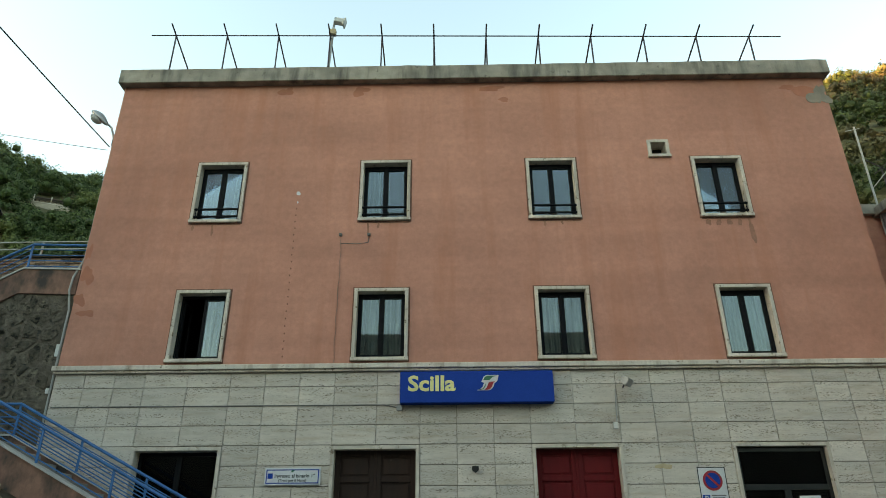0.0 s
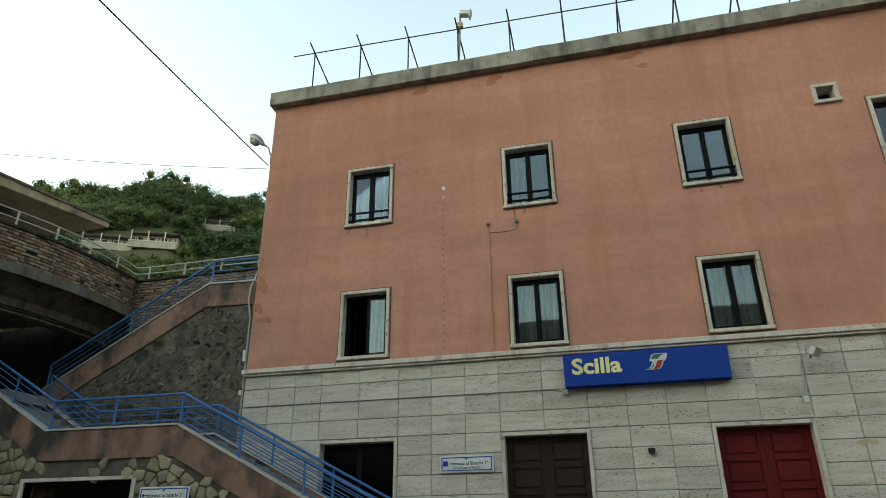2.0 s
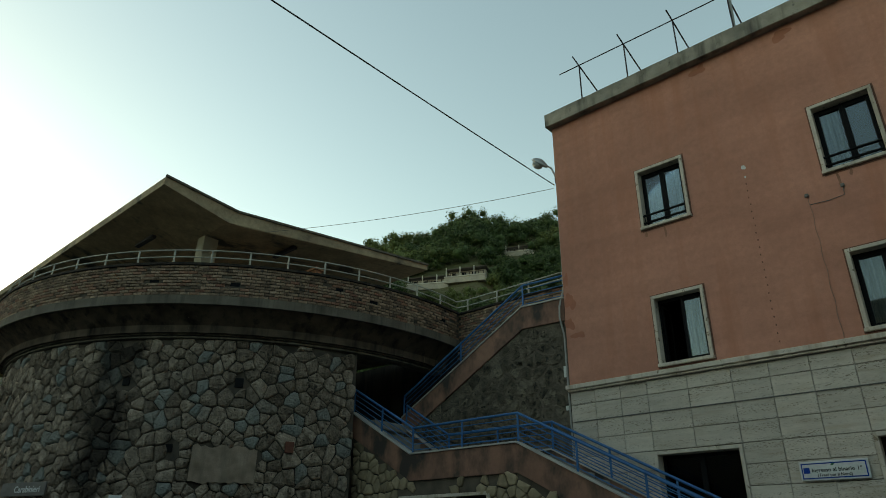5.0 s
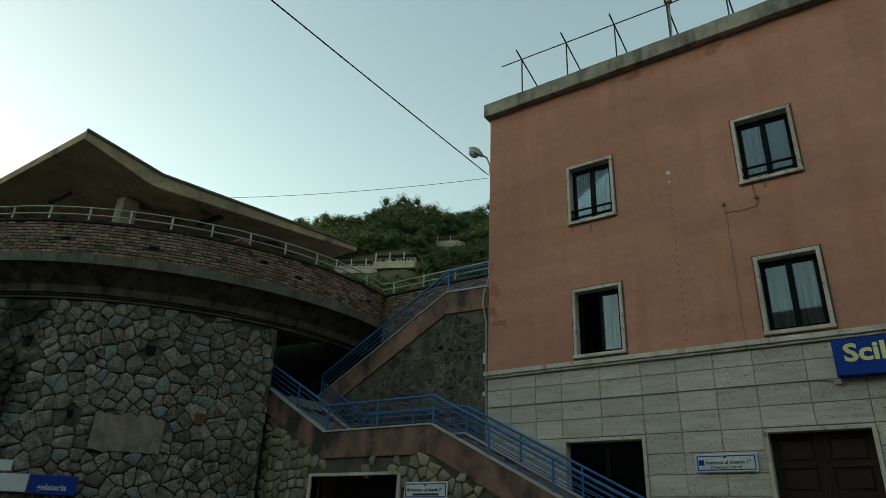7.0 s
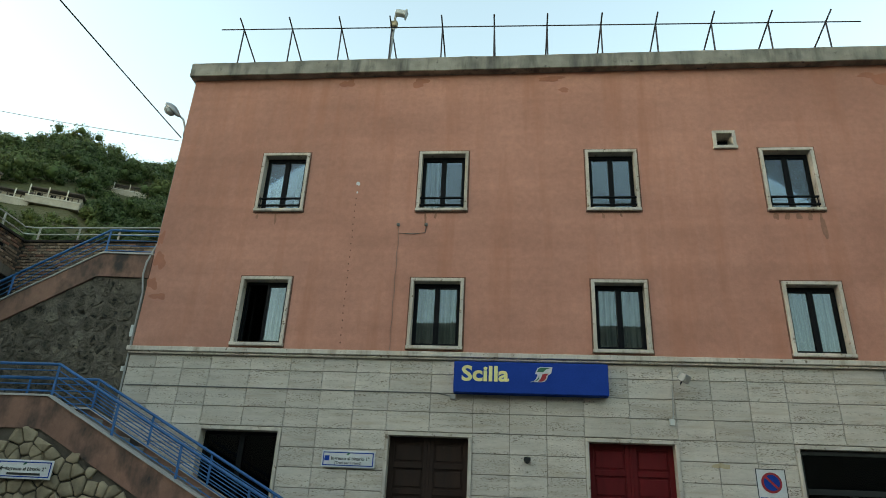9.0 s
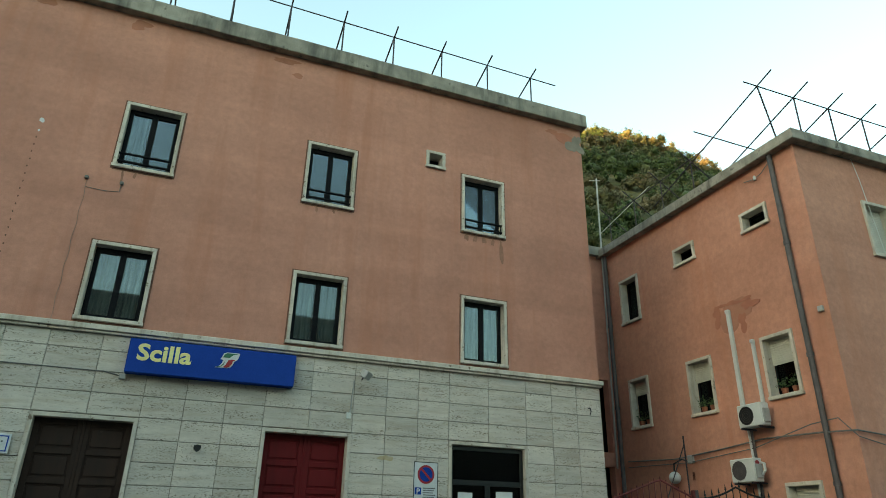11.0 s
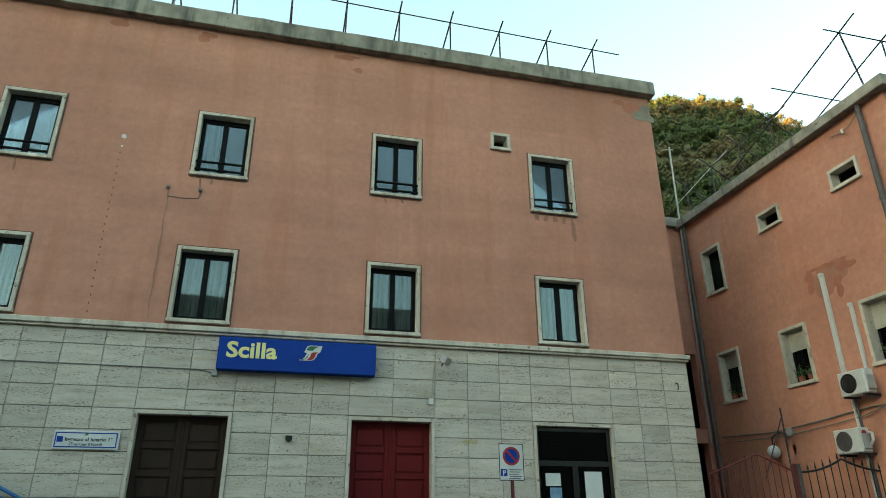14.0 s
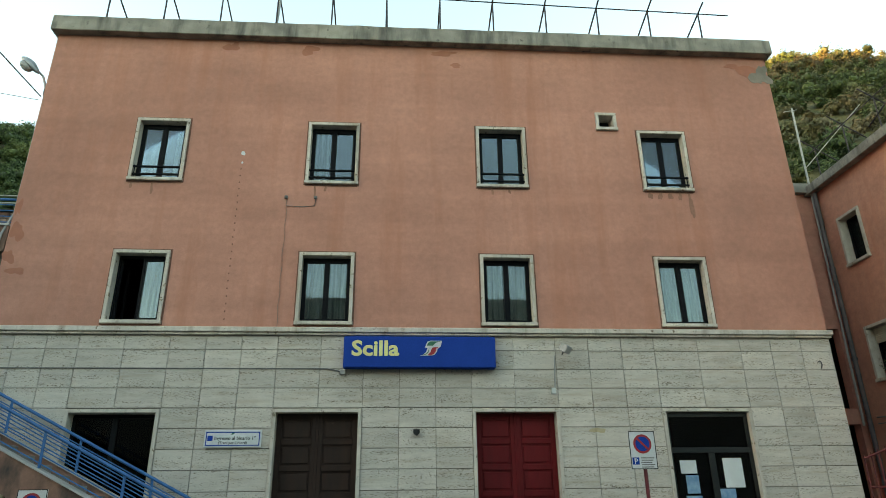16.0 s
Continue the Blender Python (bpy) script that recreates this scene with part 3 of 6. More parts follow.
# walls that carry the stairs
STONE_W = surface("rubble_stone", (0.56, 0.45, 0.365), (0.27, 0.215, 0.175), 0.95, 6, 22, 1.0, rand=0.36, spec=0.1, dist=0.09, mid=0.75, streak=(0.05, 0.042, 0.035), amount=0.5, spots=((0.09, 0.075, 0.062), 9.0, (1, 1, 1), 0.6, 0.7), alt=(0.24, 0.29, 0.285), soot=(-20.83 + 7.8 * math.cos(radians(-60.5)), 13.32 + 7.8 * math.sin(radians(-60.5)), 0.55))
STONE_C = surface("tan_crazy_paving_stone", (0.40, 0.315, 0.215), (0.27, 0.215, 0.15), 0.93, 6, 30, 0.8, rand=0.3, spec=0.12, mid=0.3)
STONE_G = surface("grey_stone_in_mortar", (0.25, 0.21, 0.165), (0.10, 0.088, 0.072), 0.95, 6, 20, 1.0, rand=0.3, spec=0.1, dist=0.06, mid=0.7, spots=((0.05, 0.043, 0.036), 7.0, (1, 1, 1), 0.56, 0.66))
C_BRICK = surface("buff_brick", (0.46, 0.32, 0.225), (0.25, 0.16, 0.115), 0.9, 7, 50, 0.8, rand=0.45, mid=0.6, slow=0.5, dist=0.03, alt=(0.26, 0.11, 0.075), spots=((0.07, 0.055, 0.045), 4.0, (1, 1, 1), 0.55, 0.67))


def under(line, x, depth):
    for (a, u), (b, v) in zip(line, line[1:]):
        if min(a, b) <= x <= max(a, b):
            return u + (v - u) * (x - a) / (b - a) - depth
    return line[-1][1] - depth


UND = (-11.82, -9.33, 2.63)      # opening under the landing
wall_f = thing("stair_wall", (-9, SY0, 0), "irregular tan stone wall carrying the stairs", "wall", kind="structure")
fl = [(x, z - 0.58) for x, z in FR]
outline = [(-13.62, 0.0), (UND[0], 0.0), (UND[0], UND[2]), (UND[1], UND[2]), (UND[1], 0.0), (-2.9, 0.0)] + [(x, z) for x, z in [(-2.9, under(FR, -2.9, 0.58))] + fl[1:]]
bm = prism(bmesh.new(), outline, SY0 + 0.05, SY0 + 0.3)
part("mortar_core", bm, MORTAR, wall_f)
bm = boxes((UND[0] - 0.09, UND[0], SY0 - 0.0, SY0 + 0.25, 0, UND[2] + 0.07), (UND[1], UND[1] + 0.09, SY0 - 0.0, SY0 + 0.25, 0, UND[2] + 0.07), (UND[0], UND[1], SY0 - 0.0, SY0 + 0.25, UND[2], UND[2] + 0.07), bev=0.006)
part("doorway_surround", bm, TRAV_FRAME, wall_f, "pale stone surround of the dark doorway")
# Near-black sheet closing the doorway, standing for the shade inside
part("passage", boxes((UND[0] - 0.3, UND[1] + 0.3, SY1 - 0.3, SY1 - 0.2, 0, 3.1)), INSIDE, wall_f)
wall_b = thing("upper_stair_wall", (-10, TY0, 0), "dark grey stone wall below the upper flight", "wall", kind="structure")
bl = [(-14.5, 3.6), (-13.4, 4.31), (-9.3, 6.57), (-8.08, 6.53)]
bm = prism(bmesh.new(), [(-14.5, 0.0), (-8.08, 0.0)] + bl[::-1], TY0 + 0.05, TY0 + 0.3)
part("mortar_core", bm, surface("rough_grey_mortar", (0.24, 0.195, 0.15), (0.10, 0.085, 0.068), 0.95, 4, 20, 1.0, dist=0.06, mid=0.7, spots=((0.05, 0.043, 0.036), 5.0, (1, 1, 1), 0.58, 0.68)), wall_b)

# ---- round bastion with walkway ----
DC, DR = Vector((-20.83, 13.32, 0)), 8.45         # centre and radius of the parapet
WR = 7.78                                       # radius of the stone wall
A0, A1 = -112.0, 7.0                           # degrees, from +x


def arc(bm, prof, a0, a1, n=72):
    """A profile of (radius, z) swept round the bastion's centre, closed."""
    rings = []
    for i in range(n + 1):
        a = radians(a0 + (a1 - a0) * i / n)
        rings.append([bm.verts.new((DC.x + r * math.cos(a), DC.y + r * math.sin(a), z)) for r, z in prof])
    k = len(prof)
    for u, v in zip(rings, rings[1:]):
        for j in range(k):
            bm.faces.new((u[j], v[j], v[(j + 1) % k], u[(j + 1) % k]))
    bm.faces.new(rings[0])
    bm.faces.new(rings[-1][::-1])
    return bm


WA1 = -15.5                                    # where the stone wall ends
bastion = thing("bastion", (DC.x, DC.y, 0), "round rubble bastion with a brick parapet and dark streaked concrete corbel", "bastion")
part("wall_core", arc(bmesh.new(), [(WR - 0.05, 0), (WR - 0.05, 6.38), (WR - 0.9, 6.38), (WR - 0.9, 0)], A0, WA1), surface("dark_rubble_mortar", (0.13, 0.105, 0.085), (0.05, 0.042, 0.035), 0.95, 3, 40, 0.6), bastion)
MZ = 6.27                                      # foot of the moulding
mould = [(WR - 0.3, MZ)] + [(WR + dr, MZ + dz) for dr, dz in ((0.02, 0.0), (0.05, 0.012), (0.05, 0.045), (0.02, 0.052), (0.02, 0.068), (0.09, 0.078), (0.09, 0.115))] + [(WR - 0.3, MZ + 0.115)]
part("moulding", arc(bmesh.new(), mould, A0, A1, 110), CONCRETE_LIP, bastion, "thin stepped concrete moulding")
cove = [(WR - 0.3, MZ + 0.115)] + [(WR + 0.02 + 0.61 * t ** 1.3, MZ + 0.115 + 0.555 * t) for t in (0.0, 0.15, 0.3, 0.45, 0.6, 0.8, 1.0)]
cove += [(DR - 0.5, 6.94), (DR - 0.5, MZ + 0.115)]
part("corbel", arc(bmesh.new(), cove, A0, A1, 110), CONCRETE_COVE, bastion, "concave corbel of dark concrete with drips")
part("lip", arc(bmesh.new(), [(DR + 0.02, 6.945), (DR + 0.02, 7.17), (DR - 0.5, 7.17), (DR - 0.5, 6.945)], A0, A1, 110), CONCRETE_LIP, bastion, "stained concrete edge below the bricks")
part("parapet_core", arc(bmesh.new(), [(DR - 0.035, 7.17), (DR - 0.035, 7.97), (DR - 0.28, 7.97), (DR - 0.28, 7.17)], A0, A1, 110), MORTAR, bastion)
part("parapet_coping", arc(bmesh.new(), [(DR + 0.03, 7.97), (DR + 0.03, 8.03), (DR - 0.32, 8.03), (DR - 0.32, 7.97)], A0, A1, 110), CONCRETE_DARK, bastion)
part("walkway", arc(bmesh.new(), [(DR - 0.52, 6.86), (DR - 0.52, 7.0), (0.5, 7.0), (0.5, 6.86)], A0, A1), CONCRETE, bastion)
# Added wall closing the gap under the walkway; its near-black stands for shade
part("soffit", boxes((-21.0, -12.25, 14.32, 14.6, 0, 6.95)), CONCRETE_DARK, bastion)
# straight parapet towards the station
PY = 14.3
part("parapet_core", boxes((-12.50, XL - 0.01, PY + 0.03, PY + 0.28, 6.5, 7.97)), MORTAR, bastion)
part("parapet_coping", boxes((-12.52, XL - 0.01, PY - 0.04, PY + 0.32, 7.97, 8.03), bev=0.01), CONCRETE_DARK, bastion)
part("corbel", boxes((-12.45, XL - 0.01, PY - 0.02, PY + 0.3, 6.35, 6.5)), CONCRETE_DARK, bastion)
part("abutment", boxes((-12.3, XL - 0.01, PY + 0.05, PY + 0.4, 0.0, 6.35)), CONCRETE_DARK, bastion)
part("terrace", boxes((-30, XL - 0.01, PY + 0.4, 24.0, 6.4, 6.8)), CONCRETE, bastion)

# ---- platform canopy ----
canopy = thing("platform_canopy", (-18.6, 9.3, 6.8), "folded concrete platform canopy, stained and mossy, on a square pillar", "canopy")
rim = [(-17.55, 7.05, 11.45), (-17.28, 9.35, 11.08), (-15.97, 16.6, 11.32)]      # upper edge of the near end
low = [(-17.55, 7.05, 11.2), (-17.31, 9.1, 10.66), (-17.25, 9.6, 10.66), (-15.97, 16.6, 11.14)]
bm = bmesh.new()
ring = rim + low[::-1]
near_end = [bm.verts.new(p) for p in ring]
far_end = [bm.verts.new((-46.0, p[1], p[2])) for p in ring]
bm.faces.new(far_end)
bm.faces.new(near_end[::-1])
for i in range(len(ring)):
    j = (i + 1) % len(ring)
    bm.faces.new((far_end[i], near_end[i], near_end[j], far_end[j]))
part("roof_slab", bm, CANOPY_C, canopy)
bm = bmesh.new()
for p, q in zip(rim, rim[1:]):
    p, q = Vector(p), Vector(q)
    vs = [bm.verts.new(v + Vector((dx, 0, dz))) for dx, dz in ((-0.02, 0.0), (0.05, 0.0), (0.05, 0.07), (-0.02, 0.07)) for v in (p, q)]
    for f in ((0, 1, 3, 2), (2, 3, 5, 4), (4, 5, 7, 6), (6, 7, 1, 0), (0, 2, 4, 6), (1, 7, 5, 3)):
        bm.faces.new([vs[k] for k in f])
part("roof_flashing", bm, CONCRETE_LIP, canopy, "dark mossy upper edge of the slab")
for x in (-18.9, -25.9, -32.9):
    part("pillar", boxes((x - 0.22, x + 0.22, 9.1, 9.6, 6.8, 10.8), bev=0.02), PILLAR_C, canopy, "pale plastered pillar")

# ---- neighbouring building ----
BX, BY, BT = 12.10, 9.3, 10.13
house = thing("neighbour_house", (BX, BY, 0), "three-storey orange stucco apartment house with flat roof", "building")
S_WIN = [(x, 7.60) for x in (13.93, 16.77, 19.47, 22.2)] + [(x, 4.47) for x in (13.91, 16.69, 19.42, 22.15)]
S_GR = [(13.88, 1.34), (16.64, 1.42), (19.4, 1.40)]
W_SM = [(10.31, 8.56), (12.81, 8.58)]
W_WIN = [(15.29, 7.60), (15.29, 4.49), (12.79, 4.49), (10.29, 4.50)]
BW, BH, WWW, WWH = 0.90, 1.42, 0.90, 1.44
s_holes = [(x + 0.05, x + BW - 0.05, z + 0.05, z + BH - 0.05) for x, z in S_WIN + S_GR]
part("south_wall", holed_wall(BX, 34.0, 0, BT, s_holes, BY, BY + 0.3), STUCCO_B, house)
side = lambda x, y, z: (BX + (y - 0.0), x, z)       # maps (along, depth, up) to the west wall
w_holes = [(y + 0.05, y + 0.83 - 0.05, z + 0.05, z + 0.54 - 0.05) for y, z in W_SM] + [(y + 0.05, y + WWW - 0.05, z + 0.05, z + WWH - 0.05) for y, z in W_WIN] + [(10.34, 11.15, 1.27, 2.72)]
part("west_wall", holed_wall(BY + 0.302, 17.0, 0, BT, w_holes, 0.0, 0.3, side), STUCCO_B, house)
part("far_wall", boxes((33.7, 34.0, BY + 0.3, 22, 0, BT), (BX, 33.7, 21.7, 22, 0, BT)), STUCCO_B, house)
# Floors and partitions coloured near-black for the dimness behind the house windows
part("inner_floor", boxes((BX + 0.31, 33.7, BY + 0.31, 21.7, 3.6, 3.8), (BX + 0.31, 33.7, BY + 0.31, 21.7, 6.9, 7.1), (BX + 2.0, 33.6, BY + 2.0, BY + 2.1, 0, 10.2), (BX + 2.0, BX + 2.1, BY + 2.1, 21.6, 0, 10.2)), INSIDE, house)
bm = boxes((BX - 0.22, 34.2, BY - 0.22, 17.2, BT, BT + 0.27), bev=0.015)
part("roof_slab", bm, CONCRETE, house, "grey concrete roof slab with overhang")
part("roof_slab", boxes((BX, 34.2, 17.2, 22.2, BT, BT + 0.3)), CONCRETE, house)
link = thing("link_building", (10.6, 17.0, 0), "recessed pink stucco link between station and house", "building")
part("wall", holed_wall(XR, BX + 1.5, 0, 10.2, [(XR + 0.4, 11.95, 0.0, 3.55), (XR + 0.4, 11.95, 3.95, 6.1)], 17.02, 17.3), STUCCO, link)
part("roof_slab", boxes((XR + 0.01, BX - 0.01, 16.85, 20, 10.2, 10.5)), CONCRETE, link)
# Near-black back wall and floor stand for shade in the link's openings
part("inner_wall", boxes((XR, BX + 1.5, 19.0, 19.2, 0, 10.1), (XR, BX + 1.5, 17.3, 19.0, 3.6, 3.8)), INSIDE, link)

# plain unseen front behind the viewer, added to dim the lower facade and fill reflections
opp = thing("blocking_front", (0, -15, 0), "unseen plain beige front, added to block low sky light and fill window reflections", "building", kind="structure")
part("wall", boxes((-45, -14, -17, -15, 0, 10.5)), HOUSE_BEIGE, opp)
part("wall", boxes((-14, 11, -17, -15, 0, 14.5)), HOUSE_BEIGE, opp)
part("wall", boxes((11, 45, -17, -15, 0, 9.5)), HOUSE_BEIGE, opp)

# ---- fittings of the station front ----
STEEL = surface("galvanised_steel", (0.42, 0.43, 0.43), (0.3, 0.31, 0.31), 0.5, 8, 60, 0.1, metal=0.6)
RUSTY = surface("rusty_dark_steel", (0.05, 0.035, 0.04), (0.028, 0.024, 0.034), 0.7, 6, 50, 0.2)
GREY_P = surface("grey_plastic", (0.42, 0.42, 0.4), (0.34, 0.34, 0.33), 0.6, 6, 50, 0.05)
WHITE_P = surface("off_white_enamel", (0.68, 0.69, 0.66), (0.6, 0.61, 0.58), 0.55, 5, 50, 0.05)
CABLE = surface("black_cable", (0.02, 0.02, 0.021), (0.014, 0.014, 0.015), 0.6, 6, 40, 0.0)
CABLE_G = surface("grey_cable", (0.2, 0.19, 0.18), (0.13, 0.125, 0.12), 0.7, 6, 40, 0.0)
SIGN_BLUE = surface("sign_blue", (0.0, 0.055, 0.32), (0.0, 0.048, 0.28), 0.5, 2, 40, 0.0, spec=0.02)
SIGN_YEL = surface("sign_cream_yellow", (0.86, 0.80, 0.36), (0.8, 0.74, 0.32), 0.5, 5, 40, 0.0)
SIGN_WHT = surface("sign_white", (0.7, 0.72, 0.72), (0.6, 0.62, 0.62), 0.5, 5, 40, 0.0)
SIGN_RED = surface("sign_red", (0.45, 0.02, 0.03), (0.38, 0.018, 0.026), 0.45, 5, 40, 0.0)
SIGN_GRN = surface("sign_green", (0.02, 0.17, 0.09), (0.016, 0.14, 0.075), 0.45, 5, 40, 0.0)
MAROON = surface("maroon_paint", (0.17, 0.014, 0.022), (0.12, 0.012, 0.018), 0.5, 6, 50, 0.1)
CEMENT = surface("bare_grey_cement", (0.34, 0.29, 0.235), (0.21, 0.18, 0.15), 0.95, 3, 50, 0.6, mid=0.4)
PATCH_R = surface("fresh_reddish_render", (0.50, 0.18, 0.115), (0.42, 0.15, 0.1), 0.95, 4, 50, 0.4)
PATCH_D = surface("dull_repaired_render", (0.50, 0.215, 0.15), (0.43, 0.18, 0.125), 0.95, 4, 50, 0.4)
RUST_ST = surface("rust_brown_stain", (0.30, 0.14, 0.095), (0.42, 0.185, 0.13), 0.95, 6, 50, 0.2)
BUFF = surface("buff_stain", (0.5, 0.36, 0.2), (0.55, 0.46, 0.32), 0.85, 6, 50, 0.2)


def letters(text, size, x, y, z, material, parent, name="lettering", extrude=0.004, align="LEFT", m=None, fat=0.018):
    cu = bpy.data.curves.new(name, "FONT")
    cu.body, cu.size, cu.extrude, cu.align_x, cu.offset = text, size, extrude, align, size * fat
    cu.resolution_u = 3
    tmp = bpy.data.objects.new("tmp", cu)
    scene.collection.objects.link(tmp)
    bpy.context.view_layer.update()
    me = bpy.data.meshes.new_from_object(tmp.evaluated_get(bpy.context.evaluated_depsgraph_get()))
    bpy.data.objects.remove(tmp)
    me.materials.clear()
    me.name = name
    me.transform(m or (Matrix.Translation((x, y, z)) @ Matrix.Rotation(radians(90), 4, "X")))
    return link_mesh(name, me, material, parent)


def blob_outline(cx, cz, rx, rz, seed, n=26, rough=0.35):
    r = random.Random(seed)
    ph = [r.uniform(0, 6.28) for _ in range(5)]
    pts = []
    for i in range(n):
        a = 2 * math.pi * i / n
        k = 1 + rough * sum(math.sin((j + 2) * a + ph[j]) / (j + 1.6) for j in range(5)) * 0.6
        pts.append((cx + rx * k * math.cos(a), cz + rz * k * math.sin(a)))
    return pts


def wall_patch(name, cx, cz, rx, rz, seed, material, parent, label, y=FY, proud=0.004, swap=None, rough=0.35):
    return part(name, prism(bmesh.new(), blob_outline(cx, cz, rx, rz, seed, rough=rough), y - proud, y + 0.005, swap), material, parent, label)


# patches and stains on the plaster
wall_patch("bare_patch", 8.62, 11.34, 0.2, 0.25, 3, CEMENT, station, "patch of bare grey cement", proud=0.009, rough=0.9)
wall_patch("bare_patch", 8.70, 11.52, 0.1, 0.2, 8, CEMENT, station, "patch of bare grey cement", proud=0.010, rough=0.8)
wall_patch("repair_patch", 8.05, 11.62, 0.28, 0.07, 9, PATCH_R, station, "reddish flaking render", proud=0.005, rough=0.8)
wall_patch("repair_patch", 8.33, 11.5, 0.3, 0.16, 5, PATCH_R, station, "reddish flaking render")
for i, (cx, cz, rx, rz) in enumerate(((-7.9, 6.95, 0.13, 0.2), (-7.95, 6.4, 0.12, 0.13), (-7.75, 6.1, 0.16, 0.08), (-7.98, 7.5, 0.06, 0.18))):
    wall_patch("flaked_patch", cx, cz, rx, rz, 11 + i, PATCH_R, station, "flaked pink plaster", rough=0.6)
wall_patch("repair_patch", -4.1, 11.72, 0.16, 0.12, 21, PATCH_R, station, "reddish stain below the cornice", rough=0.7)
wall_patch("repair_patch", -2.3, 11.7, 0.18, 0.13, 22, PATCH_R, station, "reddish stain below the cornice", rough=0.7)
wall_patch("repair_patch", 0.85, 11.73, 0.3, 0.07, 23, PATCH_R, station, "reddish stain below the cornice", rough=0.5)
wall_patch("repair_patch", 1.15, 11.4, 0.13, 0.06, 24, PATCH_R, station, "reddish stain below the cornice", rough=0.5)
for i, x in enumerate(WIN_X):
    n = 2 if i < 3 else 5
    r = random.Random(40 + i)
    for k in range(n):
        cx = x + r.uniform(0.05, WIN_W - 0.05) if i < 3 else x + WIN_W * (k + 0.6) / n
        ln = r.uniform(0.05, 0.16) if i < 3 else (0.09 if k < n - 1 else 0.32)
        wall_patch("rust_stain", cx, UP_Z - 0.03 - ln, 0.025 if i < 3 else 0.05, ln, 50 + 7 * i + k, RUST_ST, station, "brown run-off stain below the sill", proud=0.003, rough=0.5)
wall_patch("plaster_spot", -3.56, 8.89, 0.045, 0.05, 61, SIGN_WHT, station, "white filler spot", rough=0.3)
wall_patch("plaster_spot", -3.56, 8.66, 0.02, 0.025, 62, SIGN_WHT, station, "white filler spot", rough=0.3)
r = random.Random(9)
bm = bmesh.new()
for k in range(22):
    z = 8.5 - k * 0.16
    prism(bm, blob_outline(-3.57 + r.uniform(-0.008, 0.008), z, 0.014, 0.022, k, 7), FY - 0.003, FY + 0.004)
ob = part("nail_marks", bm, DIRT, station, "row of small nail holes")
ob["kind"] = "stuff"

# cable on the plaster with two screw eyes
SCAR = surface("plaster_grey_cable", (0.36, 0.24, 0.19), (0.25, 0.165, 0.13), 0.9, 9, 50, 0.0)
wire = thing("facade_cable", (-2.55, FY, 5.0), "thin grey cable clipped to the plaster", "cable")
pts = [(-2.53 + 0.012 * math.sin(k * 1.3), FY - 0.008, 4.97 + (7.83 - 4.97) * k / 24) for k in range(25)]
part("cable", tube(bmesh.new(), pts, 0.005, 6), SCAR, wire)
part("cable_branch", tube(bmesh.new(), [(-2.54, FY - 0.008, 7.64), (-2.2, FY - 0.008, 7.62), (-1.94, FY - 0.008, 7.65), (-1.93, FY - 0.008, 7.83)], 0.007, 6), CABLE_G, wire)
for x in (-2.55, -1.93):
    part("screw_eye", boxes((x - 0.035, x + 0.035, FY - 0.05, FY, 7.8, 7.87), bev=0.012), CABLE_G, wire)

# name sign
sign = thing("station_sign", (0.3, 12.8, 4.14), "blue illuminated station name sign with cream lettering", "sign")
part("box", boxes((-1.17, 1.79, 12.78, 12.985, 4.145, 4.755), bev=0.012), SIGN_BLUE, sign)
ob = letters("Scilla", 0.41, 0, 0, 0, SIGN_YEL, sign, m=Matrix.Translation((-1.02, 12.775, 4.38)) @ Matrix.Rotation(radians(90), 4, "X") @ Matrix.Diagonal((1.13, 1, 1, 1)), fat=0.03)
lg = lambda pts, m, nm: part(nm, prism(bmesh.new(), pts, 12.770, 12.779), m, sign)
emb = lambda pts: [(0.31 + 0.43 * u, 4.375 + 0.295 * v) for u, v in pts]
lg(emb([(0, 0), (0.52, 0), (0.66, 0.06), (0.76, 0.25), (0.8, 0.46), (0.93, 0.6), (1, 0.97), (0.97, 1), (0.46, 1), (0.33, 0.92), (0.24, 0.62), (0.21, 0.55), (0.34, 0.5), (0.26, 0.22), (0.16, 0.08)]), SIGN_WHT, "emblem")
for pts, mat_ in (([(0.3, 0.66), (0.36, 0.84), (0.47, 0.95), (0.93, 0.95), (0.72, 0.86), (0.58, 0.66)], SIGN_GRN),
                  ([(0.08, 0.04), (0.26, 0.1), (0.36, 0.28), (0.42, 0.5), (0.38, 0.2), (0.26, 0.06), (0.14, 0.02)], SIGN_GRN),
                  ([(0.34, 0.03), (0.5, 0.03), (0.62, 0.1), (0.7, 0.27), (0.74, 0.47), (0.84, 0.57), (0.62, 0.55), (0.54, 0.5), (0.46, 0.2)], SIGN_RED)):
    part("emblem_field", prism(bmesh.new(), emb(pts), 12.763, 12.7695), mat_, sign)
part("junction_box", boxes((-1.24, -1.13, 12.92, 13.0, 4.04, 4.13), bev=0.008), GREY_P, sign)
part("feed_cable", tube(bmesh.new(), [(-8.0, 12.985, 4.163), (-4.0, 12.985, 4.16), (-1.5, 12.985, 4.157), (-1.22, 12.97, 4.10)], 0.011, 6), CABLE_G, sign)


